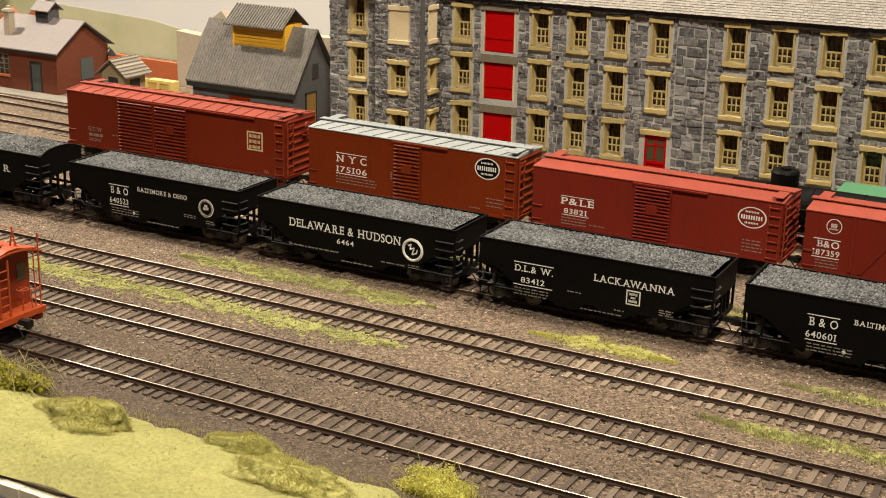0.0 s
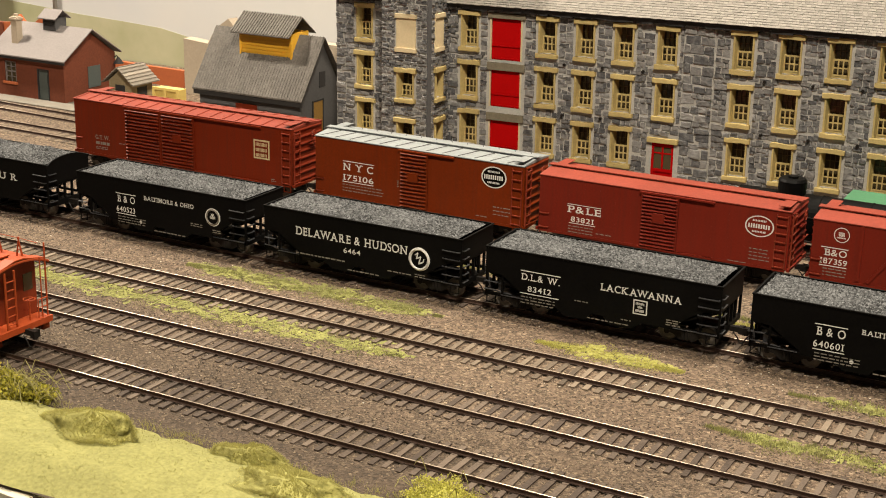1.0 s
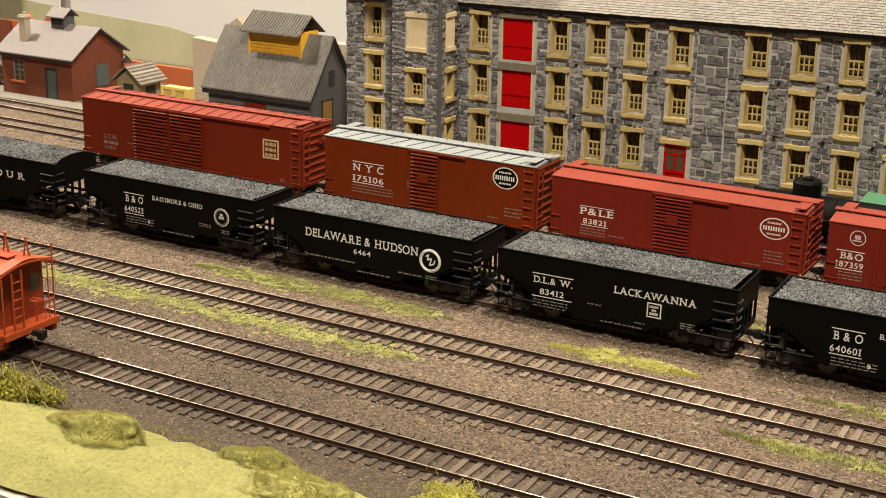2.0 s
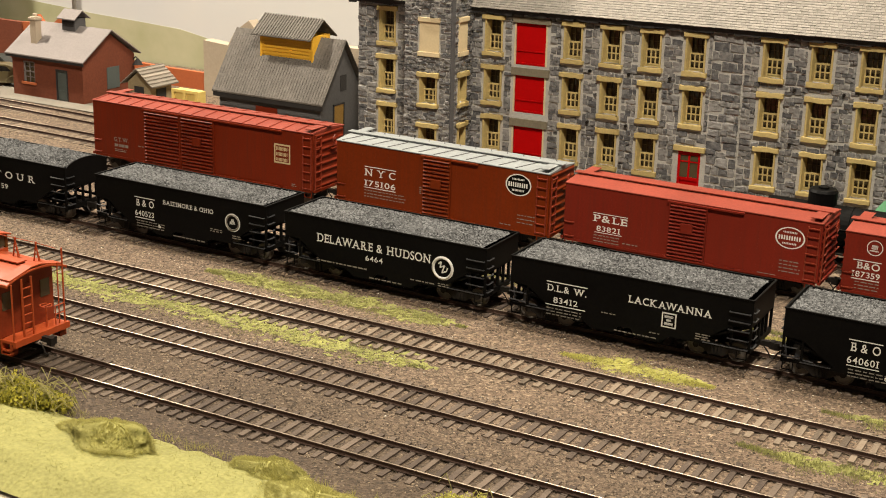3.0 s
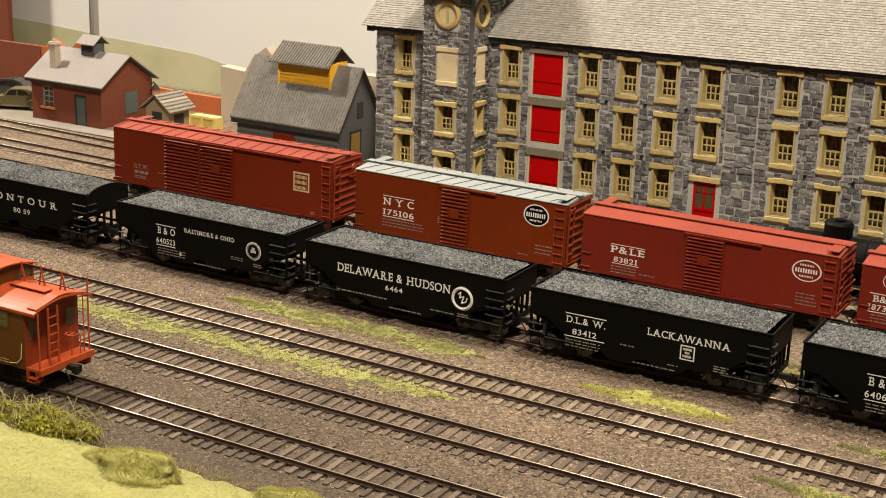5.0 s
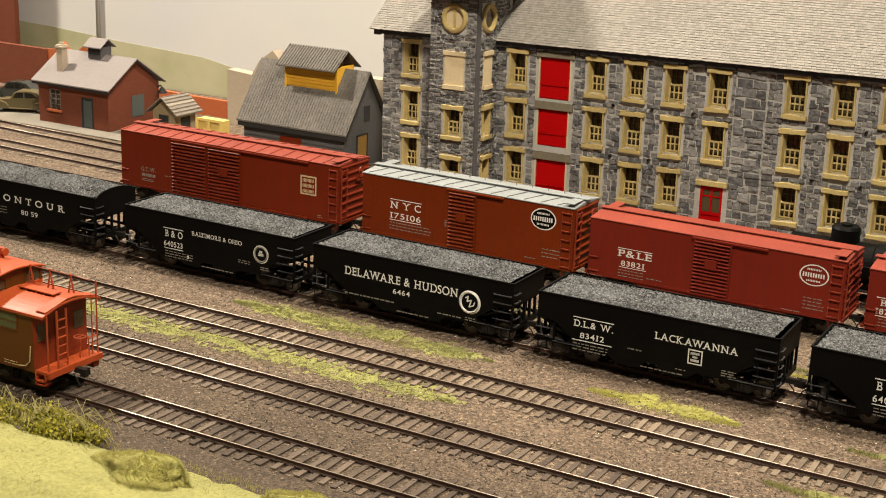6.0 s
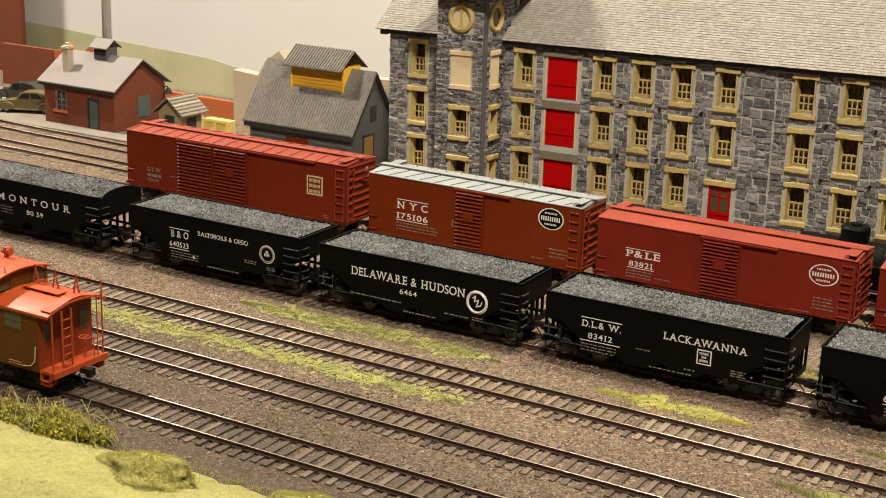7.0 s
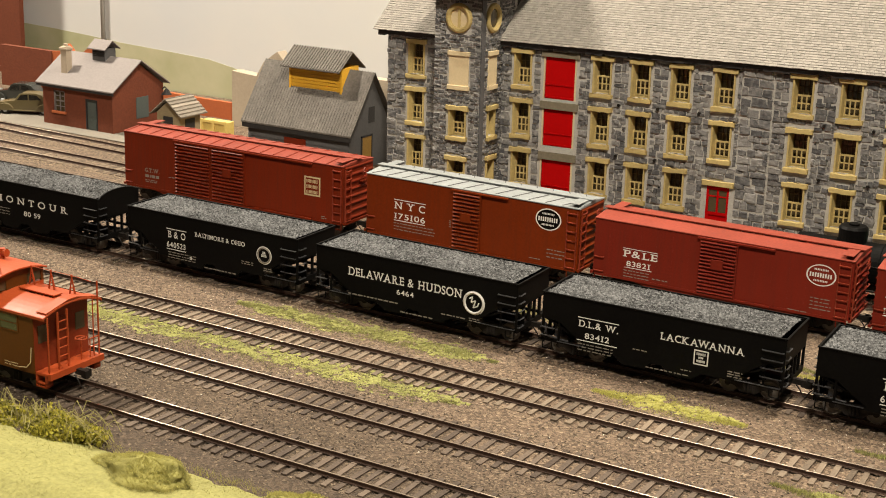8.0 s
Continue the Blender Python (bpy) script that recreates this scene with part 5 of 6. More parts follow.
def lay_stones(parent, x0, x1, z0, z1, blocked, seed, pick, to_wall, depth=1.0, big=1.0, tall=1.0):
    """Rubble courses over a wall; stones for which pick(x, z) holds are pieces, the rest one joined part."""
    r = random.Random(seed)
    rest = Shape()
    z = z0
    while z < z1 - 0.8:
        h = min(r.uniform(2.4, 5.2) * big * tall, z1 - z)
        free = [(x0, x1)]
        for a, b, c, d in blocked:
            if c < z + h - 0.5 and d > z + 0.5:
                free = [q for p_, q_ in free for q in ((p_, min(q_, a)), (max(p_, b), q_)) if q[1] - q[0] > 0.8]
        for a, b in free:
            u = a
            while u < b - 0.6:
                wd = min(r.uniform(2.6, 8.0) * big, b - u)
                if b - u - wd < 1.6:
                    wd = b - u
                dz, hh = r.uniform(-0.8, 0.8), h * r.uniform(0.85, 1.2)
                k = r.randrange(len(STONE_UNITS))
                dep = depth * r.uniform(0.35, 1.3)
                if pick(u, z):
                    if not UNIT_MESHES:
                        for vs, fs in STONE_UNITS:
                            t = Shape().add([(p_ * 1000, q * 1000, w_ * 1000) for p_, q, w_ in vs], fs).mesh("stone")
                            t.materials.append(STONE)
                            UNIT_MESHES.append(t)
                    ob = new("stone", UNIT_MESHES[k])
                    ob.parent = parent
                    ob.matrix_basis = Matrix.Translation((u * MM, 0, (z + dz) * MM)) @ Matrix.Diagonal(((wd - 0.42) * MM, dep * MM, (hh - 0.3) * MM, 1))
                else:
                    vs, fs = STONE_UNITS[k]
                    rest.add([to_wall(u + p_ * (wd - 0.42), q * dep, z + dz + w_ * (hh - 0.3)) for p_, q, w_ in vs], fs)
                u += wd
        z += h
    ob = part("stonework", rest, STONE_REST, parent)
    tagged(ob, kind="stuff")


TX0, TX1, TY = -66.4, -31.0, -31.0
blocked = trims + [(TX0 + 1, TX1 - 1, -5, 114), (138.6, 159.6, -5, 114)]
# pilaster beside the entrance, proud of the wall
part("pilaster", Shape().box(139, 159, -0.8, 0, -5, 114), PLASTER, mill, "projecting stone pier")

# tower
thole = window(mill, TX0 + 10.6, 45.2, "front", TY, 16.6, 24)
thole2 = window(mill, TX0 + 10.6, 9.5, "front", TY, 16.6, 25)
part("blind_panel", Shape().box(TX0 + 11.6, TX0 + 26.6, TY - 0.8, TY + 1, 83.0, 103.0).box(TX0 + 10.8, TX0 + 27.4, TY - 1.8, TY + 1, 80.0, 83.0).box(TX0 + 10.8, TX0 + 27.4, TY - 1.8, TY + 1, 103.0, 106.0), BUFF_PALE, mill, "blind buff panel", bevel=0.2)
part("tower_wall", wall_with_holes(TX0, TX1, -5, 180, [thole, thole2], TY, TY + 6), PLASTER, mill, "grey stone tower front")
shole = window(mill, TY + 9.4, 45.2, "side", TX1, 14, 24)
shole2 = window(mill, TY + 9.4, 9.5, "side", TX1, 14, 25)
s = wall_with_holes(TY + 6, 20, -5, 180, [shole, shole2], 0, 6)
s.v = [(TX1 - 6 + b, a, c) for a, b, c in s.v]
part("tower_wall", s, PLASTER, mill, "grey stone tower flank")
part("tower_wall", Shape().box(TX0, TX0 + 6, TY + 6, 20, -5, 180), PLASTER, mill)
part("tower_wall", Shape().box(TX0 + 6, TX1 - 6, 14, 20, 112, 180), PLASTER, mill)
part("blind_panel", Shape().box(TX1 - 1, TX1 + 0.8, TY + 10, TY + 22, 83.0, 103.0).box(TX1 - 1, TX1 + 1.8, TY + 9.4, TY + 22.6, 80.0, 83.0).box(TX1 - 1, TX1 + 1.8, TY + 9.4, TY + 22.6, 103.0, 106.0), BUFF_PALE, mill, "blind buff panel", bevel=0.2)
for nm, c, ax in (("front", (TX0 + 18.5, TY - 0.6, 128), "y"), ("side", (TX1 + 0.6, TY + 15.5, 128), "x")):
    ring = part("round_window", Shape().ring(c, ax, 8.2, 1.9, 26, 8), BUFF, mill, "round buff window surround")
    disc = Shape()
    if ax == "y":
        disc.rod((c[0], c[1] + 1.2, c[2]), (c[0], c[1] + 0.4, c[2]), 8.0, 24)
    else:
        disc.rod((c[0] - 1.2, c[1], c[2]), (c[0] - 0.4, c[1], c[2]), 8.0, 24)
    # front disc is solid and pale, painting in the bright interior behind the opening
    part("pane", disc, BUFF_PALE if ax == "y" else PANE, ring)
    if ax == "y":
        part("clock_hand", Shape().box(c[0] - 0.9, c[0] + 0.9, c[1] - 0.4, c[1] + 0.4, c[2] - 7.4, c[2] + 7.4), BUFF, ring)
part("corner_strip", Shape().box(TX1, TX1 + 0.9, TY - 0.6, TY + 4.4, -5, 178), CLAPBOARD, mill, "smooth grey tower corner")
part("tower_eave", Shape().plate([(TX0 - 16, 146), (TX1 + 11, 146), (TX1 + 3, 153), (TX0 - 3, 153)], "y", TY - 12, 26), TAR, mill, "dark projecting tower eave")
part("tower_roof", Shape().plate([(TX0 - 3, 180), (TX1 + 3, 180), ((TX0 + TX1) / 2, 214)], "y", TY - 3, 24), TAR, mill)

# roof: deck, tarred eave and courses of shingles
SL = math.radians(38)
EY, EZ = -4.5, 111.5
sheath = Shape()
for a, b in ((MX0 - 9, TX0), (TX1, MX1 + 6)):
    sheath.add([(a, EY, EZ), (b, EY, EZ), (b, 75, EZ + (75 - EY) * math.tan(SL)), (a, 75, EZ + (75 - EY) * math.tan(SL)), (a, EY, EZ + 1.4), (b, EY, EZ + 1.4), (b, 75, EZ + 1.4 + (75 - EY) * math.tan(SL)), (a, 75, EZ + 1.4 + (75 - EY) * math.tan(SL))],
               [(0, 1, 2, 3), (4, 5, 6, 7), (0, 1, 5, 4), (1, 2, 6, 5), (2, 3, 7, 6), (3, 0, 4, 7)])
    sheath.add([(a, 75, EZ + (75 - EY) * math.tan(SL)), (b, 75, EZ + (75 - EY) * math.tan(SL)), (b, 156, EZ), (a, 156, EZ)], [(0, 1, 2, 3)])
roof = part("roof", sheath, TAR, mill, "pale grey wooden shingle roof")
eave = Shape()
for a, b in ((MX0 - 6, TX0 - 0.5), (TX1 + 0.5, MX1 + 4)):
    x = a
    while x < b:
        q = min(x + rng.uniform(4, 9), b)
        eave.box(x, q, EY + 0.5, 0, EZ - rng.uniform(2.0, 3.6), EZ + 0.2)
        x = q
tagged(part("eave_course", eave, TAR, mill, "dark ragged eave course"), kind="stuff")
sh = Shape()
r = random.Random(77)
up, out = (math.cos(SL), math.sin(SL)), (-math.sin(SL), math.cos(SL))
for a, b in ((MX0 - 9, TX0 - 0.2), (TX1 + 0.2, 300)):
    for k in range(43):
        d0 = -1.2 + 2.2 * k
        x = a - r.uniform(0, 3)
        while x < b:
            wd = r.uniform(2.0, 3.0)
            xa, xb = max(x, a), min(x + wd - 0.22, b)
            if xb > xa:
                lo, th = d0 + r.uniform(-0.2, 0.2), r.uniform(0.4, 0.62)
                pts = []
                for d, t in ((lo, 1.5), (lo + 2.9, 1.5), (lo, 1.5 + th), (lo + 2.9, 1.6)):
                    pts.append((EY + d * up[0] + t * out[0], EZ + d * up[1] + t * out[1]))
                sh.add([(xa, *pts[0]), (xb, *pts[0]), (xb, *pts[1]), (xa, *pts[1]), (xa, *pts[2]), (xb, *pts[2]), (xb, *pts[3]), (xa, *pts[3])],
                       [(4, 5, 6, 7), (0, 1, 5, 4), (1, 2, 6, 5), (3, 0, 4, 7)])
            x += wd
tagged(part("shingles", sh, SHINGLE, roof), kind="stuff")

# ---- backdrop and rear scenery ----
solo("backdrop", Shape().box(-1700, 900, 1040, 1050, -14, 620), SKY, "painted pale cloudy sky board behind the layout", "backdrop", kind="structure")
hx = [-1300, -1180, -1100, -1050, -1000, -960, -900, -850, -820, -790, -740, -690, -640, -560, -420, -200, 100, 700]
hz = [52, 48, 46, 44, 41, 38, 35.5, 33, 28, 22, 16, 12, 10, 9, 9, 9, 9, 9]
hill = Shape().plate([(x, -9) for x in (-1300, 700)] + list(zip(hx[::-1], hz[::-1])), "y", 1039.55, 1039.85)
solo("painted_hill", hill, HILL, "soft green painted hill on the backdrop", "backdrop", kind="structure")

wall_line = [(-972, -4), (-685, -4), (-685, 12.5), (-800, 13.2), (-880, 15.5), (-908, 30), (-914, 37), (-924, 46), (-936, 37), (-944, 38), (-952, 46), (-962, 38), (-972, 37)]
# left end of the same low wall, given dark brick for the building's shade
solo("shaded_wall_end", Shape().box(-1040, -972.2, 957, 963, -4, 37), BRICK, "low brick wall's left end by the tall building, coloured dark red for shade", "wall")
solo("low_brick_wall", Shape().plate(wall_line, "y", 958, 962), BRICK_ORANGE, "orange-red brick wall cut-out with stepped top", "wall")


def brick_building():
    """A low-relief building front standing a little before the backdrop."""
    b = thing("brick_building", "tall dark red low-relief brick building front", "building", (-1196, 1012, -3.4))
    w0 = [(-76 + 62 * i, -76 + 62 * i + 22, z, z + 42) for i in range(3) for z in (24, 104, 184)]
    part("wall", wall_with_holes(-200, 127, 0, 250, w0, 0, 5), BRICK, b)
    part("cornice", Shape().box(-204, 129, -3, 8, 250, 255), BRICK, b, bevel=0.5)
    part("plinth", Shape().box(-200, 128, -1.6, 0, 0, 7), BRICK, b)
    part("corner_pier", Shape().box(119, 128, -1.6, 0, 7, 250), BRICK, b)
    for a, c, z0, z1 in w0:
        f = Shape().box(a, a + 1.6, 1, 4, z0, z1).box(c - 1.6, c, 1, 4, z0, z1).box(a, c, 1, 4, z1 - 1.6, z1).box(a, c, -0.6, 4, z0, z0 + 2).box(a, c, 2, 3.6, (z0 + z1) / 2 - 0.6, (z0 + z1) / 2 + 0.6)
        f.box((a + c) / 2 - 0.6, (a + c) / 2 + 0.6, 2, 3.6, z0, z1)
        win = part("window", f, BUFF_PALE, b)
        part("pane", Shape().box(a, c, 4.2, 4.7, z0, z1), PANE, win)


brick_building()


def gable_roof(x0, x1, y0, ym, y1, ze, zr, t=1.2):
    s = Shape()
    for ya, yb in ((y0, ym), (y1, ym)):
        s.add([(x0, ya, ze), (x1, ya, ze), (x1, yb, zr), (x0, yb, zr), (x0, ya, ze + t), (x1, ya, ze + t), (x1, yb, zr + t), (x0, yb, zr + t)],
              [(0, 1, 2, 3), (4, 5, 6, 7), (0, 1, 5, 4), (1, 2, 6, 5), (2, 3, 7, 6), (3, 0, 4, 7)])
    return s


def brick_office():
    """The small brick office: x from -870 to -792, front at 845."""
    b = thing("brick_office", "small red brick yard office with grey felt roof and brick chimney", "house", (-831, 876.5, -3))
    hx_, d = 39, 31.5
    cuts = [(-27, -14, 13.5, 31), (9.5, 22.5, 0.5, 27.5)]
    part("wall", wall_with_holes(-hx_, hx_, 0, 36, cuts, -d, -d + 3), BRICK, b, "red brick front")
    for x in (-hx_, hx_ - 3):
        part("wall", Shape().plate([(-d + 3, 0), (d, 0), (d, 36), (0, 57.6), (-d + 3, 37.5)], "x", x, x + 3), BRICK, b, "red brick gable end")
    part("wall", Shape().box(-hx_ + 3, hx_ - 3, d - 3, d, 0, 36), BRICK, b)
    part("plinth", Shape().box(-hx_ - 0.6, hx_ + 0.6, -d - 0.8, -d, 0, 1.6), CONCRETE, b)
    part("roof", gable_roof(-hx_ - 4.6, hx_ + 4.6, -d - 4, 0, d + 4, 35.6, 58.6), ROOF_GREY, b, bevel=0.2)
    part("eave_board", Shape().box(-hx_ - 4, hx_ + 4, -d - 3.4, -d - 2.6, 33.6, 35.8), TAR, b)
    f = Shape().box(-27, -25.8, -d + 0.6, -d + 2, 13.5, 31).box(-15.2, -14, -d + 0.6, -d + 2, 13.5, 31).box(-27, -14, -d + 0.6, -d + 2, 29.8, 31).box(-27, -14, -d + 0.6, -d + 2, 21.6, 22.6)
    f.box(-20.8, -20.2, -d + 0.8, -d + 1.8, 13.5, 31).box(-27, -14, -d + 0.8, -d + 1.8, 17.3, 17.8).box(-27, -14, -d + 0.8, -d + 1.8, 26, 26.5)
    win = part("window", f, ROOF_GREY, b)
    part("window_sill", Shape().box(-28.4, -12.6, -d - 1.4, -d + 1, 11.4, 13.5), BRICK_ORANGE, win, bevel=0.2)
    part("pane", Shape().box(-27, -14, -d + 1.9, -d + 2.2, 13.5, 31), PANE, win)
    part("window_arch", Shape().plate([(-28, 31), (-13, 31), (-14.6, 33.2), (-20.5, 34.2), (-26.4, 33.2)], "y", -d - 0.5, -d + 0.2), BRICK, win)
    dr = part("door", Shape().box(10.5, 21.5, -d + 1, -d + 2, 0.5, 26.5), TEAL, b, "grey-green panelled door")
    part("door_panel", Shape().box(12, 20, -d + 0.6, -d + 1, 2.5, 10).box(12, 20, -d + 0.6, -d + 1, 12.5, 24.5), TEAL, dr)
    part("door_frame", Shape().box(9.5, 10.5, -d - 0.3, -d + 2, 0.5, 27.5).box(21.5, 22.5, -d - 0.3, -d + 2, 0.5, 27.5).box(10.5, 21.5, -d - 0.3, -d + 2, 26.5, 27.5), TAR, dr)
    part("doorstep", Shape().box(8.5, 23.5, -d - 4, -d - 0.8, -0.4, 0.9), CONCRETE, b, bevel=0.2)
    part("side_window", Shape().box(hx_, hx_ + 0.5, -3, 12, 10, 28), TEAL, b, "boarded side window")
    ch = part("chimney", Shape().box(-25, -18.4, -23.5, -17, 40, 67).box(-25.8, -17.6, -24.3, -16.2, 64, 66), BEIGE, b, "pale brick chimney", bevel=0.3)
    part("chimney_pot", Shape().rod((-21.7, -20.2, 67), (-21.7, -20.2, 69), 1.8, 10), BEIGE, ch)
    lamp = part("yard_lamp", Shape().rod((44, 30, 27), (44, 30, 32), 4.6, 14, 1.0), TAR, b, "dark conical lamp shade under the eave")
    part("bracket", Shape().wire([(39, 30, 31), (42, 30, 33.5), (44, 30, 32)], 0.5, 6), TAR, lamp)
    v = part("roof_vent", Shape().box(-5, 9, -6.5, 6.5, 52, 66), CLAPBOARD, b, "grey louvred roof vent")
    each("louvre", [Shape().box(-4, 8, -7.2, -6.5, 59.6 + i * 1.5, 60.3 + i * 1.5) for i in range(4)], TAR, v)
    part("vent_roof", gable_roof(-8, 12, -9.5, 0, 9.5, 65, 72, 0.9), ROOF_GREY, v)
    return b


brick_office()
pole = thing("flue_pipe", "slim grey metal flue pipe behind the office", "pipe", (-981, 1037.2, -3))
part("pipe", Shape().rod((0, 0, 0), (0, 0, 230), 2.2, 12), surface("grey_metal_pipe", (0.38, 0.37, 0.34), 0.5, 0.15, 0.8, 10, 0.05), pole, smooth=True)
part("pipe_cap", Shape().rod((0, 0, 230), (0, 0, 233), 2.9, 12, 0.5), ROOF_GREY, pole)


def grey_shed():
    b = thing("grey_shed", "grey clapboard freight shed with ribbed tin roof and yellow cupola", "shed", (-608, 878, -3.4))
    d = 29
    each("wall", [Shape().box(-47, 47, -d, -d + 3, 0, 34), Shape().box(-47, 47, d - 3, d, 0, 34)], CLAPBOARD, b)
    for x in (-47, 44):
        part("wall", Shape().plate([(-d + 3, 0), (d - 3, 0), (d - 3, 34), (0, 72), (-d + 3, 34)], "x", x, x + 3), CLAPBOARD, b, "grey gable end")
    each("clapboard", [Shape().plate([(-d - 0.6, 2 + i * 3.4), (-d, 5.2 + i * 3.4), (-d, 2 + i * 3.4)], "x", -47, 47) for i in range(9)], CLAPBOARD, b)
    rf = part("roof", gable_roof(-52, 50.5, -d - 3.5, 0, d + 3.5, 29.0, 73.4), ROOF_SLATE, b, bevel=0.15)
    k = (73.4 - 29.0) / (d + 3.5)
    s = []
    for i in range(41):
        x = -51.4 + i * 2.5 + 0.2
        s.append(Shape().add([(x, -d - 3.6, 30.2), (x + 0.5, -d - 3.6, 30.2), (x + 0.5, 0, 74.6), (x, 0, 74.6), (x, -d - 3.6, 30.55), (x + 0.5, -d - 3.6, 30.55), (x + 0.5, 0, 74.95), (x, 0, 74.95)],
              [(4, 5, 6, 7), (0, 1, 5, 4), (1, 2, 6, 5), (3, 0, 4, 7)]))
    each("roof_seam", s, ROOF_SLATE, rf)
    part("eave_board", Shape().box(-51, 50, -d - 3.0, -d - 2.0, 25.5, 29.4), TAR, b)
    c = part("cupola", Shape().box(-19, 27.5, -12, 12, 55, 76), YELLOW, b, "bright yellow boarded cupola")
    each("cupola_board", [Shape().box(-19.4, 27.9, -12.5, -12, 59.5 + i * 2.6, 61.4 + i * 2.6) for i in range(6)], YELLOW, c)
    each("corner_post", [Shape().box(v, v + 1.6, -12.9, -11.4, 56, 75) for v in (-20, 27)], YELLOW, c)
    part("cupola_roof", gable_roof(-25, 30, -18.5, 0, 18.5, 73.5, 87.2, 0.9), ROOF_SLATE, c, bevel=0.1)
    s = []
    for i in range(22):
        x = -24.4 + i * 2.5
        s.append(Shape().add([(x, -18.5, 74.5), (x + 0.8, -18.5, 74.5), (x + 0.8, 0, 88.2), (x, 0, 88.2), (x, -18.5, 75.2), (x + 0.8, -18.5, 75.2), (x + 0.8, 0, 88.9), (x, 0, 88.9)],
              [(4, 5, 6, 7), (0, 1, 5, 4), (1, 2, 6, 5), (3, 0, 4, 7)]))
    each("cupola_seam", s, ROOF_SLATE, c)
    part("gable_window", Shape().box(47, 47.5, -3, 5, 36, 48), TAR, b)
    dd = part("gable_door", Shape().box(47, 47.6, -12, 1, 0, 26), OCHRE, b, "ochre side door")
    part("door_frame", Shape().box(47.05, 48, -13, -12, 0, 27).box(47.05, 48, 1, 2, 0, 27).box(47.05, 48, -13, 2, 26, 27), TAR, dd)
    part("loading_door", Shape().box(-12, 8, -d - 1.2, -d - 0.6, 2, 22), RED, b, "dull red sliding door")


grey_shed()
bb = thing("beige_building", "plain beige card building behind the shed", "building", (-650, 945, -3.4))
part("wall", Shape().plate([(-92, 0), (120, 0), (120, 54), (100, 68), (84, 58), (-30, 56), (-44, 70), (-58, 60), (-66, 47), (-92, 49)], "y", -6, 6), BEIGE, bb)


def hut():
    b = thing("switch_hut", "weathered little board hut with plank roof", "hut", (-755, 884, -3))
    each("wall", [Shape().plate([(-12, 0), (12, 0), (12, 20), (0, 29.5), (-12, 20)], "y", v, v + 2) for v in (-13, 11)], HUT_WOOD, b)
    each("wall", [Shape().box(v, v + 2, -11, 11, 0, 20) for v in (-12, 10)], HUT_WOOD, b)
    part("doorway", Shape().box(-5, 5, -13.4, -13, 0, 17), TAR, b)
    part("side_opening", Shape().box(12, 12.4, -6, 6, 4, 15), TAR, b)
    for sgn in (-1, 1):
        for i in range(6):
            s = Shape()
            a, c = i / 6, (i + 1) / 6 + 0.03
            xa, xc = sgn * (17 - 17 * a), sgn * (17 - 17 * c)
            za, zc = 17.4 + 14.0 * a + 0.4, 17.4 + 14.0 * c
            s.add([(xa, -17, za), (xa, 17, za), (xc, 17, zc), (xc, -17, zc), (xa, -17, za + 1.1), (xa, 17, za + 1.1), (xc, 17, zc + 0.5), (xc, -17, zc + 0.5)],
                  [(0, 1, 2, 3), (4, 5, 6, 7), (0, 1, 5, 4), (1, 2, 6, 5), (2, 3, 7, 6), (3, 0, 4, 7)])
            part("roof_plank", s, SHAKE, b)


hut()
yg = thing("yellow_gate", "pale yellow framed wooden crate beside the hut", "crate", (-712, 882, -3))
s = Shape().box(-13, 13, -5, 5, 0, 17.5)
part("panel", s, PALE_YELLOW, yg, bevel=0.2)
for x0, x1, z0, z1 in ((-13.4, -11, 0, 18.4), (-1.4, 1, 0, 18.4), (11, 13.4, 0, 18.4), (-11, -1.4, 16, 18.2), (1, 11, 16, 18.2), (-11, -1.4, 0.5, 2.5), (1, 11, 0.5, 2.5), (-11, -1.4, 6.4, 7.8)):
    part("batten", Shape().box(x0, x1, -6, -5.02, z0, z1), PALE_YELLOW, yg)


CAR_GLASS = glass_pane("car_glass", (0.010, 0.011, 0.010), 0.08)


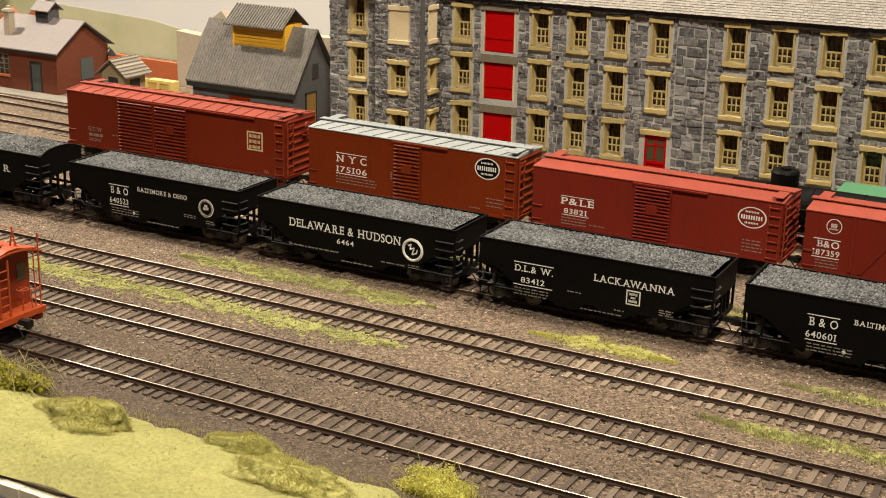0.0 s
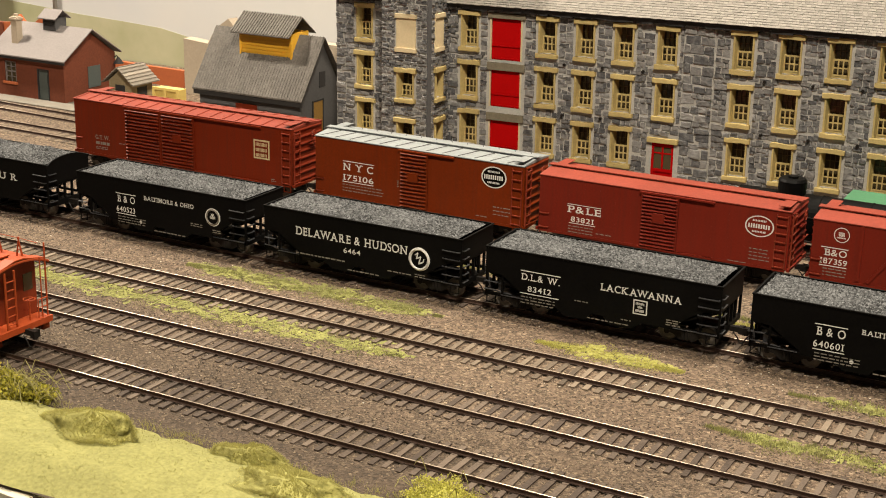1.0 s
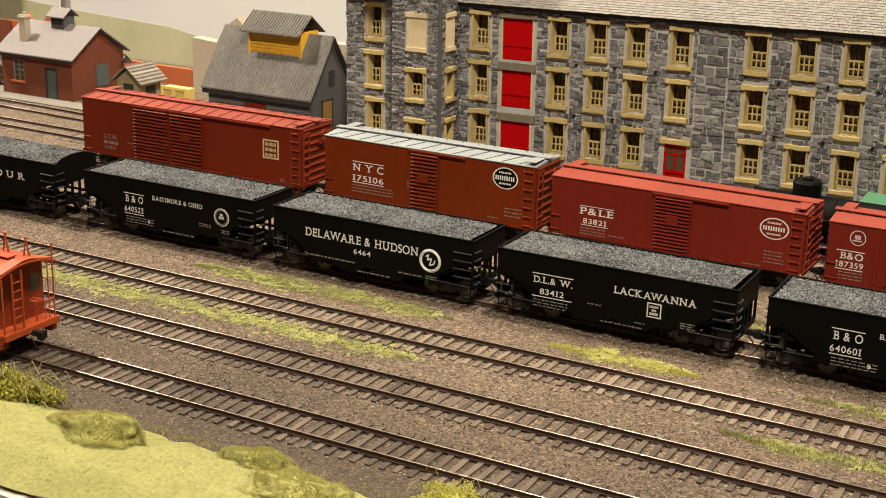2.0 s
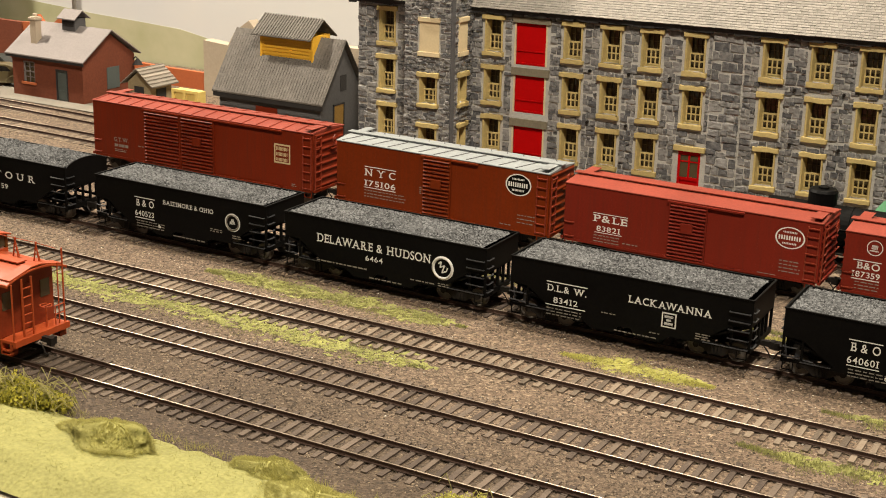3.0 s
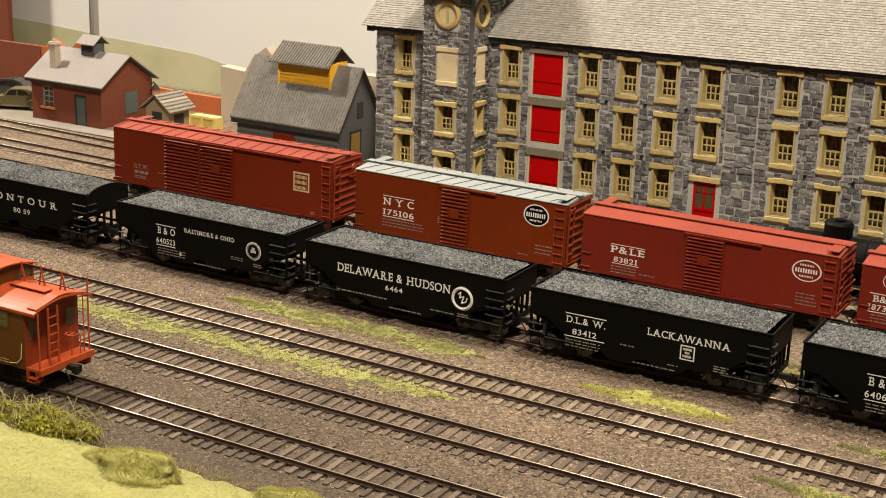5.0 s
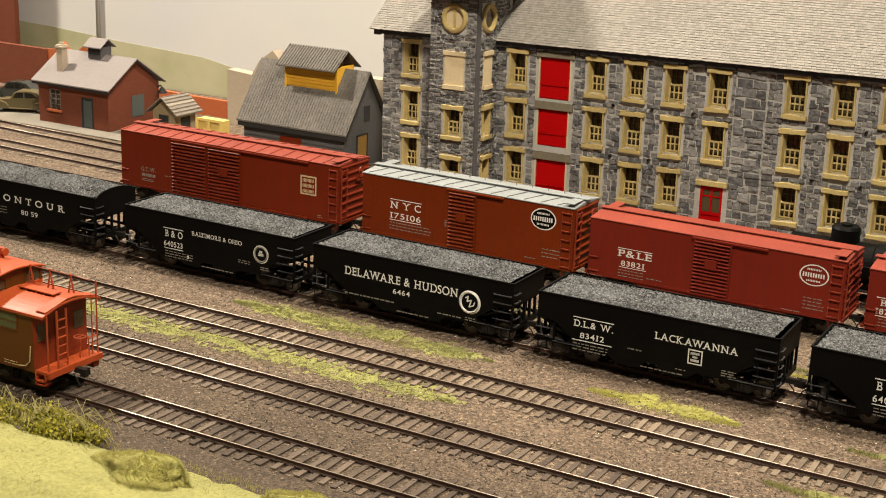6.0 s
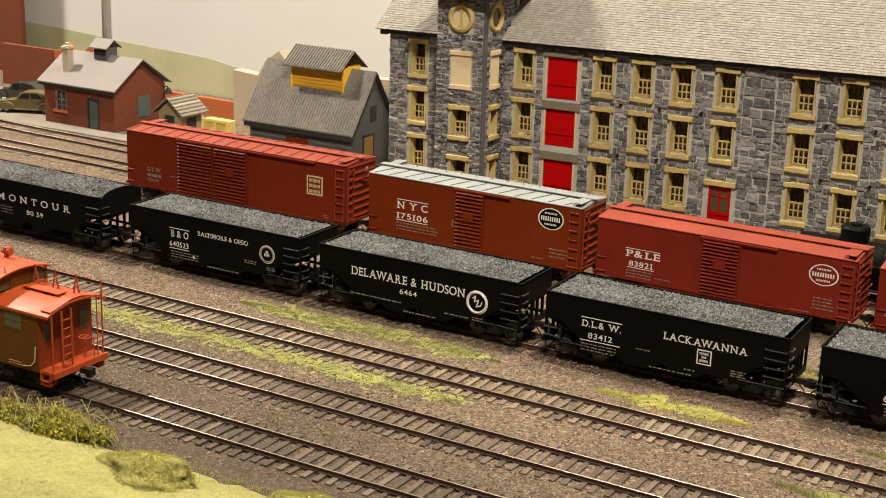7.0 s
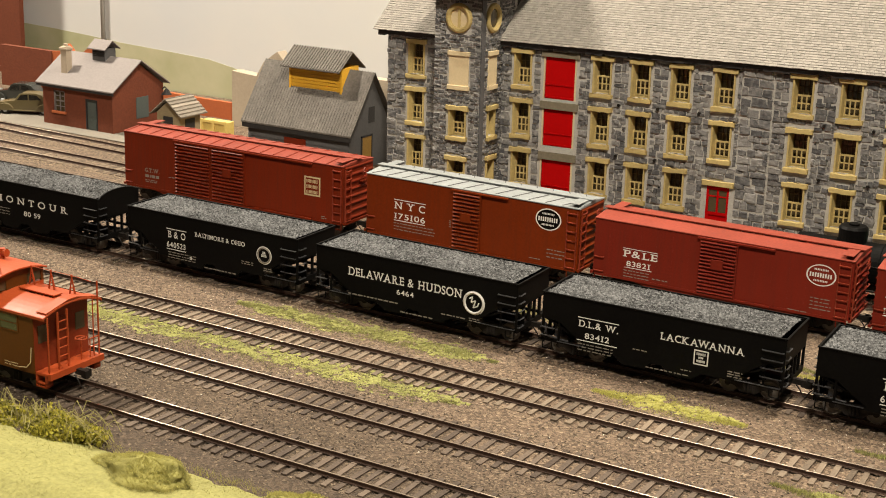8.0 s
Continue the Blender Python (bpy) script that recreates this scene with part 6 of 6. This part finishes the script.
def sedan(x, y, paint, label, turn=0):
    c = thing("sedan_car", label, "car", (x, y, -1.5), turn, "parked old sedans")
    low = [(-26, 4), (-26.5, 7.5), (-25, 9.6), (-13, 11.4), (-9, 11.8), (-5, 17.2), (-2, 18.6), (9, 18.9), (15, 17.6), (21, 12.6), (26, 8.6), (26.8, 5), (26, 3.4), (-25, 3.4)]
    part("body", Shape().plate(low, "y", -7, 7), paint, c, bevel=1.1)
    f = Shape()
    for u in (-17, 17.5):
        f.plate([(u + 7.4 * math.cos(math.pi * i / 8), 3.2 + 6.4 * math.sin(math.pi * i / 8)) for i in range(9)], "y", -9.6, -6.4)
        f.plate([(u + 7.4 * math.cos(math.pi * i / 8), 3.2 + 6.4 * math.sin(math.pi * i / 8)) for i in range(9)], "y", 6.4, 9.6)
    f.box(-10, 11, -9.2, -6.6, 3, 3.9).box(-10, 11, 6.6, 9.2, 3, 3.9)
    part("fender", f, paint, c, bevel=0.5)
    part("side_window", Shape().plate([(-6.5, 12.4), (-3.4, 16.6), (3, 17.4), (3, 12.6)], "y", -7.15, -7.05).plate([(4.2, 12.6), (4.2, 17.4), (11, 17), (15, 13)], "y", -7.15, -7.05), CAR_GLASS, c)
    part("windscreen", Shape().add([(-9.3, -5.4, 12.4), (-9.3, 5.4, 12.4), (-5.6, 5, 16.8), (-5.6, -5, 16.8)], [(0, 1, 2, 3)]), CAR_GLASS, c)
    for u in (-17, 17.5):
        for v in (-9.2, 7.2):
            wh = part("wheel", Shape().rod((u, v, 4), (u, v + 2, 4), 4.0, 16), DARK, c)
            part("hubcap", Shape().rod((u, v - 0.2 if v < 0 else v + 2, 4), (u, v if v < 0 else v + 2.2, 4), 2.2, 12), ZINC, wh)
    part("bumper", Shape().box(-28.4, -27.2, -8.5, 8.5, 3.6, 5.2).box(27.2, 28.4, -8.5, 8.5, 3.6, 5.2), ZINC, c, bevel=0.3)
    for v in (-6.4, 6.4):
        part("headlight", Shape().rod((-26, v, 9), (-23, v, 9.2), 1.5, 10), ZINC, c)
    part("grille", Shape().box(-27, -26, -2.6, 2.6, 4, 9.6), ZINC, c)


TAN = surface("car_enamel_tan", (0.13, 0.105, 0.052), 0.3, 0.08, 0.8, 20, 0.0, coat=0.4)
NIGHT = surface("car_enamel_black", (0.03, 0.032, 0.028), 0.2, 0.1, 0.8, 20, 0.0, coat=0.5)
sedan(-911, 866, TAN, "rounded tan old sedan parked beside the brick office", 26)
sedan(-952, 897, NIGHT, "rounded black old sedan parked behind the tan one", 14)

# tank car and green-topped dock beside the mill
tk = thing("tank_car", "black tank car with riveted dome", "tank car", (-136, 768, 0), 0)
tank = part("tank", Shape().rod((-62, 0, 20), (62, 0, 20), 12.2, 32), BLACK, tk, smooth=False)
part("dome", Shape().rod((-32, 0, 28), (-32, 0, 39.0), 8.0, 24).rod((-32, 0, 39.0), (-32, 0, 40.8), 8.4, 24, 7.0).rod((-32, 0, 40.8), (-32, 0, 42.0), 3.0, 16), BLACK, tk, bevel=0.3)
each("tank_band", [Shape().ring((u, 0, 20), "x", 12.2, 0.4, 36, 5) for u in (-40, -14, 14, 40)], BLACK, tk)
part("underframe", Shape().box(-66, 66, -5, 5, 6, 9).box(-60, 60, -15, -13, 8, 8.8).box(-60, 60, 13, 15, 8, 8.8), DARK, tk)
part("handrail", Shape().wire([(-60, -12.8, 22), (60, -12.8, 22)], 0.3, 5), DARK, tk)
bars(tk, 28, 46, 19, 1, WHITE, -12.5, h=2.0, seed=70)
for u in (-46, 46):
    truck(tk, u)
for sgn in (-1, 1):
    coupler(tk, sgn * 64, sgn)
dock = thing("loading_dock", "long low dock with a green painted top", "loading dock", (-26, 806, -3.4))
part("dock_top", Shape().box(-118, 150, -13, 13, 24, 29.5), surface("green_dock_paint", (0.05, 0.15, 0.075), 0.7, 0.15, 0.8, 18, 0.1), dock, bevel=0.4)
for i in range(7):
    part("dock_post", Shape().box(-114 + i * 42, -110 + i * 42, -12, 12, 0, 24), HUT_WOOD, dock)

# ---- grass, weeds and bushes ----
def blades(s, x, y, z, n, spread, h0, h1, r, w=0.32):
    for _ in range(n):
        a = r.uniform(0, 6.283)
        u, v = x + r.gauss(0, spread), y + r.gauss(0, spread)
        h, lean = r.uniform(h0, h1), r.uniform(0.1, 0.75)
        ca, sa, b = math.cos(a), math.sin(a), r.uniform(0, 6.283)
        s.add([(u - w * ca / 2, v - w * sa / 2, z), (u + w * ca / 2, v + w * sa / 2, z), (u + h * lean * math.cos(b), v + h * lean * math.sin(b), z + h)], [(0, 1, 2)])


def bank_edge(x):
    """The bank's far border."""
    return 389 + 3.2 * noise.noise((x / 22, 1, 0)) + 2.2 * noise.noise((x / 7, 4, 0)) - max(0, (x + 205) * 0.55) - max(0.0, min(6.0, (-360 - x) * 0.15))


def bank(x, y):
    e = bank_edge(x)
    t = max(0.0, min(1.0, (e - y) / 26))
    f = max(0.0, min(1.0, (y - 320) / 18))
    return -5 + (5.2 * t * (2 - t) + 2.0 * t) * (0.25 + 0.75 * f) - 0.8 * (1 - f) ** 2 + 0.9 * noise.noise((x / 16, y / 16, 9)) * t


solo("grass_bank", sheet(-700, -120, 322, 404.5, 2.5, bank), GRASS_BASE, "sloping yellow-green grass bank at the layout's edge", "grass bank", kind="structure", smooth=True)
r = random.Random(5)
s = Shape()
while len(s.f) < 22000:
    x, y = r.uniform(-620, -130), r.uniform(323, 396)
    if y > bank_edge(x) - 1.5 + r.gauss(0, 1.2):
        continue
    blades(s, x, y, bank(x, y) - 0.2, 4, 0.7, 0.35, 0.95, r, 0.26)
solo("bank_grass", s, GRASS, "short pale yellow-green static grass on the bank", "grass", kind="stuff")
s = Shape()
for i in range(700):
    x = r.uniform(-620, -170)
    y = bank_edge(x) + r.uniform(-4, 1.5)
    blades(s, x, y, bank(x, y) - 0.2, 7, 0.9, 1.8, 4.2, r, 0.3)
solo("tall_grass", s, SAGE, "taller dull green grass fringe along the bank's top", "grass", kind="stuff")
s = Shape()
for x in range(-700, -120, 9):
    y = 320.5 + 1.2 * noise.noise((x / 12, 0, 2))
    s.plate([(x, y - 1.5), (x + 9.0, y - 1.5), (x + 9.0, y + 5), (x, y + 5)], "z", -9.5, -4.6 + rng.uniform(-0.5, 0.5))
solo("plaster_edge", s, PLASTER_EDGE, "bare cream plaster lip at the grass bank's foot", "edge", kind="structure")


def turf(label, x0, x1, y, half, material, seed):
    """Low flock turf with a ragged, broken outline."""
    s_ = Shape()
    step = 1.3
    grid = {}
    for i in range(int((x1 - x0) / step)):
        for j in range(int(2.6 * half / step)):
            x, v = x0 + i * step, y - 1.3 * half + j * step
            taper = max(0.05, min(1.0, (x - x0) / 22, (x1 - x) / 22))
            mid = y + 3.0 * noise.noise((x / 30, seed, 0))
            d = 1 - abs(v - mid) / (half * taper)
            if d + 0.85 * noise.noise((x / 11, v / 6, seed)) + 0.6 * noise.noise((x / 2.6, v / 2.6, seed)) < 0.42:
                continue
            q = []
            for a, b in ((i, j), (i + 1, j), (i + 1, j + 1), (i, j + 1)):
                if (a, b) not in grid:
                    gx, gy = x0 + a * step, y - 1.3 * half + b * step
                    grid[a, b] = len(s_.v)
                    s_.v.append((gx + 0.4 * noise.noise((gx, gy, 1)), gy + 0.4 * noise.noise((gx, gy, 2)), height(gx, gy) + 0.15 + 0.5 * noise.noise((gx / 2, gy / 2, 7))))
                q.append(grid[a, b])
            s_.f.append(tuple(q))
    solo("flock_turf", s_, material, label, "turf", group="grass strips between tracks", kind="stuff", smooth=True)


def patch(name_label, x0, x1, y, half, n, material, seed, h=(0.7, 2.0), dens=6):
    r_ = random.Random(seed)
    s_ = Shape()
    for _ in range(n):
        x = r_.uniform(x0, x1)
        taper = min(1.0, (x - x0) / 25, (x1 - x) / 25)
        v = y + 3.0 * noise.noise((x / 30, seed, 0)) + r_.gauss(0, half * 0.5) * max(0.15, taper)
        if noise.noise((x / 9, v / 5, seed)) < -0.28:
            continue
        blades(s_, x, v, height(x, v) - 0.3, dens, 0.9, *h, r_, 0.34)
    solo("grass_strip", s_, material, name_label, "grass", group="grass strips between tracks", kind="stuff")


TURF = surface("flock_turf_green", (0.115, 0.120, 0.036), 0.95, 0.35, 0.7, 7, 1.0, tint=(0.25, 0.245, 0.075))
TURF_Y = surface("flock_turf_yellow", (0.22, 0.21, 0.045), 0.95, 0.3, 0.7, 7, 1.0, tint=(0.29, 0.275, 0.08))
turf("patchy yellow-green flock turf between two tracks", -720, -268, 508, 12.5, TURF, 91)
turf("green flock turf beside the hopper track", -445, -283, 563, 11.5, TURF, 92)
turf("bright yellow flock turf beside the hopper track", -228, -158, 557, 10.5, TURF_Y, 93)
turf("thin flock turf near the far end", -112, 10, 557, 7, TURF, 94)
turf("thin green flock turf between tracks", -130, -30, 505, 8, TURF, 95)
patch("patchy yellow-green weeds along the middle tracks", -700, -275, 508, 12.0, 12000, WEED, 81, (0.3, 1.1))
patch("low weeds beside the hopper track's ballast", -440, -285, 562, 9.5, 8000, WEED, 82, (0.3, 1.1))
patch("bright yellow grass patch beside the hopper track", -230, -158, 557, 10.5, 4200, LEAF_YELLOW, 83, (0.3, 1.0))
patch("thin weeds near the layout's far end", -110, 10, 557, 7.0, 900, WEED, 84)
patch("thin green weeds between the tracks", -130, -30, 505, 8.0, 1200, WEED, 85)
patch("green weeds behind the hoppers", -330, -150, 640, 12.0, 1500, WEED, 86)
patch("yellow weeds seen between hopper cars", -160, -60, 632, 9.0, 700, LEAF_YELLOW, 87)


def bush(name, label, x, y, z, rx, ry, rz, n, material, seed, leaf=0.9, twigs=20, core=0.0):
    """A loose clump of small leaves round thin twigs, with an uneven outline."""
    r_ = random.Random(seed)
    b = thing(name, label, "bush", (x, y, z), group="bushes on the bank")
    tw = Shape()
    for _ in range(twigs):
        a = r_.uniform(0, 6.283)
        k = r_.uniform(0.7, 1.12)
        ox, oy = r_.gauss(0, rx * 0.4), r_.gauss(0, ry * 0.3)
        ax, ay, bend = rx * 0.45 * math.cos(a) * k, ry * 0.55 * math.sin(a) * k, r_.uniform(-2.5, 2.5)
        top = rz * k * r_.uniform(0.55, 1.1)
        tw.wire([(ox, oy, -0.5), (ox + ax * 0.25, oy + ay * 0.25 + bend * 0.3, top * 0.7), (ox + ax * 0.6 + bend, oy + ay * 0.6, top), (ox + ax, oy + ay + bend, top * r_.uniform(0.3, 0.95))], 0.17, 4)
    tagged(part("stem", tw, TWIG, b), kind="stuff")
    if core:
        k_ = Shape()
        nu, nv = 28, 9
        for jv in range(nv + 1):
            e = 1.5708 * jv / nv
            for iu in range(nu):
                a = 6.2832 * iu / nu
                q = core * (0.9 + 0.3 * noise.noise((math.cos(a) * 1.7 + seed, math.sin(a) * 1.7, e * 1.6)))
                k_.v.append((rx * q * math.cos(a) * math.cos(e), ry * q * math.sin(a) * math.cos(e), rz * q * math.sin(e) - 0.6))
        k_.f = [(jv * nu + iu, jv * nu + (iu + 1) % nu, (jv + 1) * nu + (iu + 1) % nu, (jv + 1) * nu + iu) for jv in range(nv) for iu in range(nu)]
        part("mound", k_, BUSH_FOAM, b, smooth=True)
    s_ = Shape()
    for _ in range(n):
        a, e = r_.uniform(0, 6.283), math.asin(r_.uniform(0, 1))
        lump = 0.72 + 0.42 * noise.noise((math.cos(a) * 1.7 + seed, math.sin(a) * 1.7, e * 1.6))
        k = lump * r_.uniform(0.55, 1.12)
        c = Vector((rx * math.cos(a) * math.cos(e) * k, ry * math.sin(a) * math.cos(e) * k, rz * math.sin(e) * k))
        q = Euler((r_.uniform(0, 6), r_.uniform(0, 6), r_.uniform(0, 6))).to_matrix()
        l = leaf * r_.uniform(0.5, 1.3)
        s_.add([c + q @ Vector(p_) for p_ in ((-l * 0.4, 0, 0), (0, -l * 0.5, 0.1 * l), (l * 0.5, 0, 0), (0, l * 0.5, 0.15 * l))], [(0, 1, 2), (0, 2, 3)])
    tagged(part("leaves", s_, material, b), kind="stuff")


def on_bank(x, y):
    return bank(x, y)


bush("leafy_bush", "scraggy green bush with dry twigs at the bank's top", -392, 384, on_bank(-392, 380), 28, 13, 11.5, 4200, LEAF, 301, 1.5, 110)
bush("leafy_bush", "leafy green bush on the bank beside the track", -428, 384, on_bank(-428, 380), 18, 10, 9, 2000, LEAF, 302, 1.5, 60)


def moss_clump(label, x, y, rx, ry, rz, seed, n=16000):
    """A soft mound of foam and short fibres, with a few pale flecks and a darker tuft on it."""
    r_ = random.Random(seed)
    b = thing("mossy_clump", label, "bush", (x, y, bank(x, y) - 2.6), group="bushes on the bank")

    def at(a, e):
        q = 0.88 + 0.26 * noise.noise((math.cos(a) * 1.6 + seed, math.sin(a) * 1.6, e * 1.5)) + 0.10 * noise.noise((math.cos(a) * 5, math.sin(a) * 5 + seed, e * 5))
        return Vector((rx * q * math.cos(a) * math.cos(e), ry * q * math.sin(a) * math.cos(e), rz * q * math.sin(e)))
    core, nu, nv = Shape(), 48, 14
    core.v = [tuple(at(6.2832 * i / nu, 1.5708 * k / nv)) for k in range(nv + 1) for i in range(nu)]
    core.f = [(k * nu + i, k * nu + (i + 1) % nu, (k + 1) * nu + (i + 1) % nu, (k + 1) * nu + i) for k in range(nv) for i in range(nu)]
    part("mound", core, MOSS, b, smooth=True)
    fibre, fleck = Shape(), Shape()
    for k in range(n):
        a, e = r_.uniform(0, 6.2832), math.asin(r_.random())
        c = at(a, e)
        out = (c.normalized() + Vector((r_.gauss(0, 0.5), r_.gauss(0, 0.5), r_.uniform(0.2, 0.9)))).normalized() * r_.uniform(0.4, 1.5)
        if e < 0.5:
            c = Vector((c.x * r_.uniform(1.0, 1.12), c.y * r_.uniform(1.0, 1.12), c.z))
        side = Vector((-math.sin(a), math.cos(a), 0)) * 0.14
        fibre.add([c - side, c + side, c + out], [(0, 1, 2)])
        if k % 320 == 0:
            fleck.chunk(tuple(c * 1.04), r_.uniform(0.3, 0.6), r_)
    tagged(part("fibre", fibre, SAGE, b), kind="stuff")
    tagged(part("fleck", fleck, LEAF_YELLOW, b, "pale dry flecks"), kind="stuff")


moss_clump("soft olive moss clump on the bank", -334, 368, 25, 13, 10.5, 303)
moss_clump("soft olive moss clump near the bank's top", -268, 382, 22, 10, 9.5, 304)
moss_clump("low olive moss clump on the bank", -238, 366, 28, 14, 7.0, 305)
bush("yellow_bush", "bright yellow-green foliage bush at the bank's end", -191, 391, -3.2, 22, 11, 11.5, 7500, BUSH_LEAF, 306, 0.8, 25, 0.68)

# ---- single stones of the mill, last ----
lay_stones(mill, MX0, MX1, MZ0, MZ1, blocked, 9, lambda u, z: 60 < u < 139, lambda a, b, c: (a, b, c), 0.9)
lay_stones(mill, 139, 159, -5, 113, [], 10, lambda u, z: False, lambda a, b, c: (a, b - 0.8, c), 0.9, 1.35)
lay_stones(mill, TX0, TX1, -5, 178, [(TX0 + 10.4, TX0 + 27.4, 45.2, 69.2), (TX0 + 10.4, TX0 + 27.4, 9.5, 34.5), (TX0 + 10.6, TX0 + 27.6, 80, 106), (TX0 + 9, TX0 + 28, 118.5, 137.5)], 12,
           lambda u, z: False, lambda a, b, c: (a, b + TY, c), 0.9, 0.8, 0.72)
lay_stones(mill, TY + 4.6, 16, -5, 178, [(TY + 9.2, TY + 23.6, 45.2, 69.2), (TY + 9.2, TY + 23.6, 9.5, 34.5), (TY + 9.2, TY + 22.8, 80, 106), (TY + 6, TY + 25, 118.5, 137.5)], 13,
           lambda u, z: False, lambda a, b, c: (TX1 - b, a, c), 0.9, 0.8, 0.72)
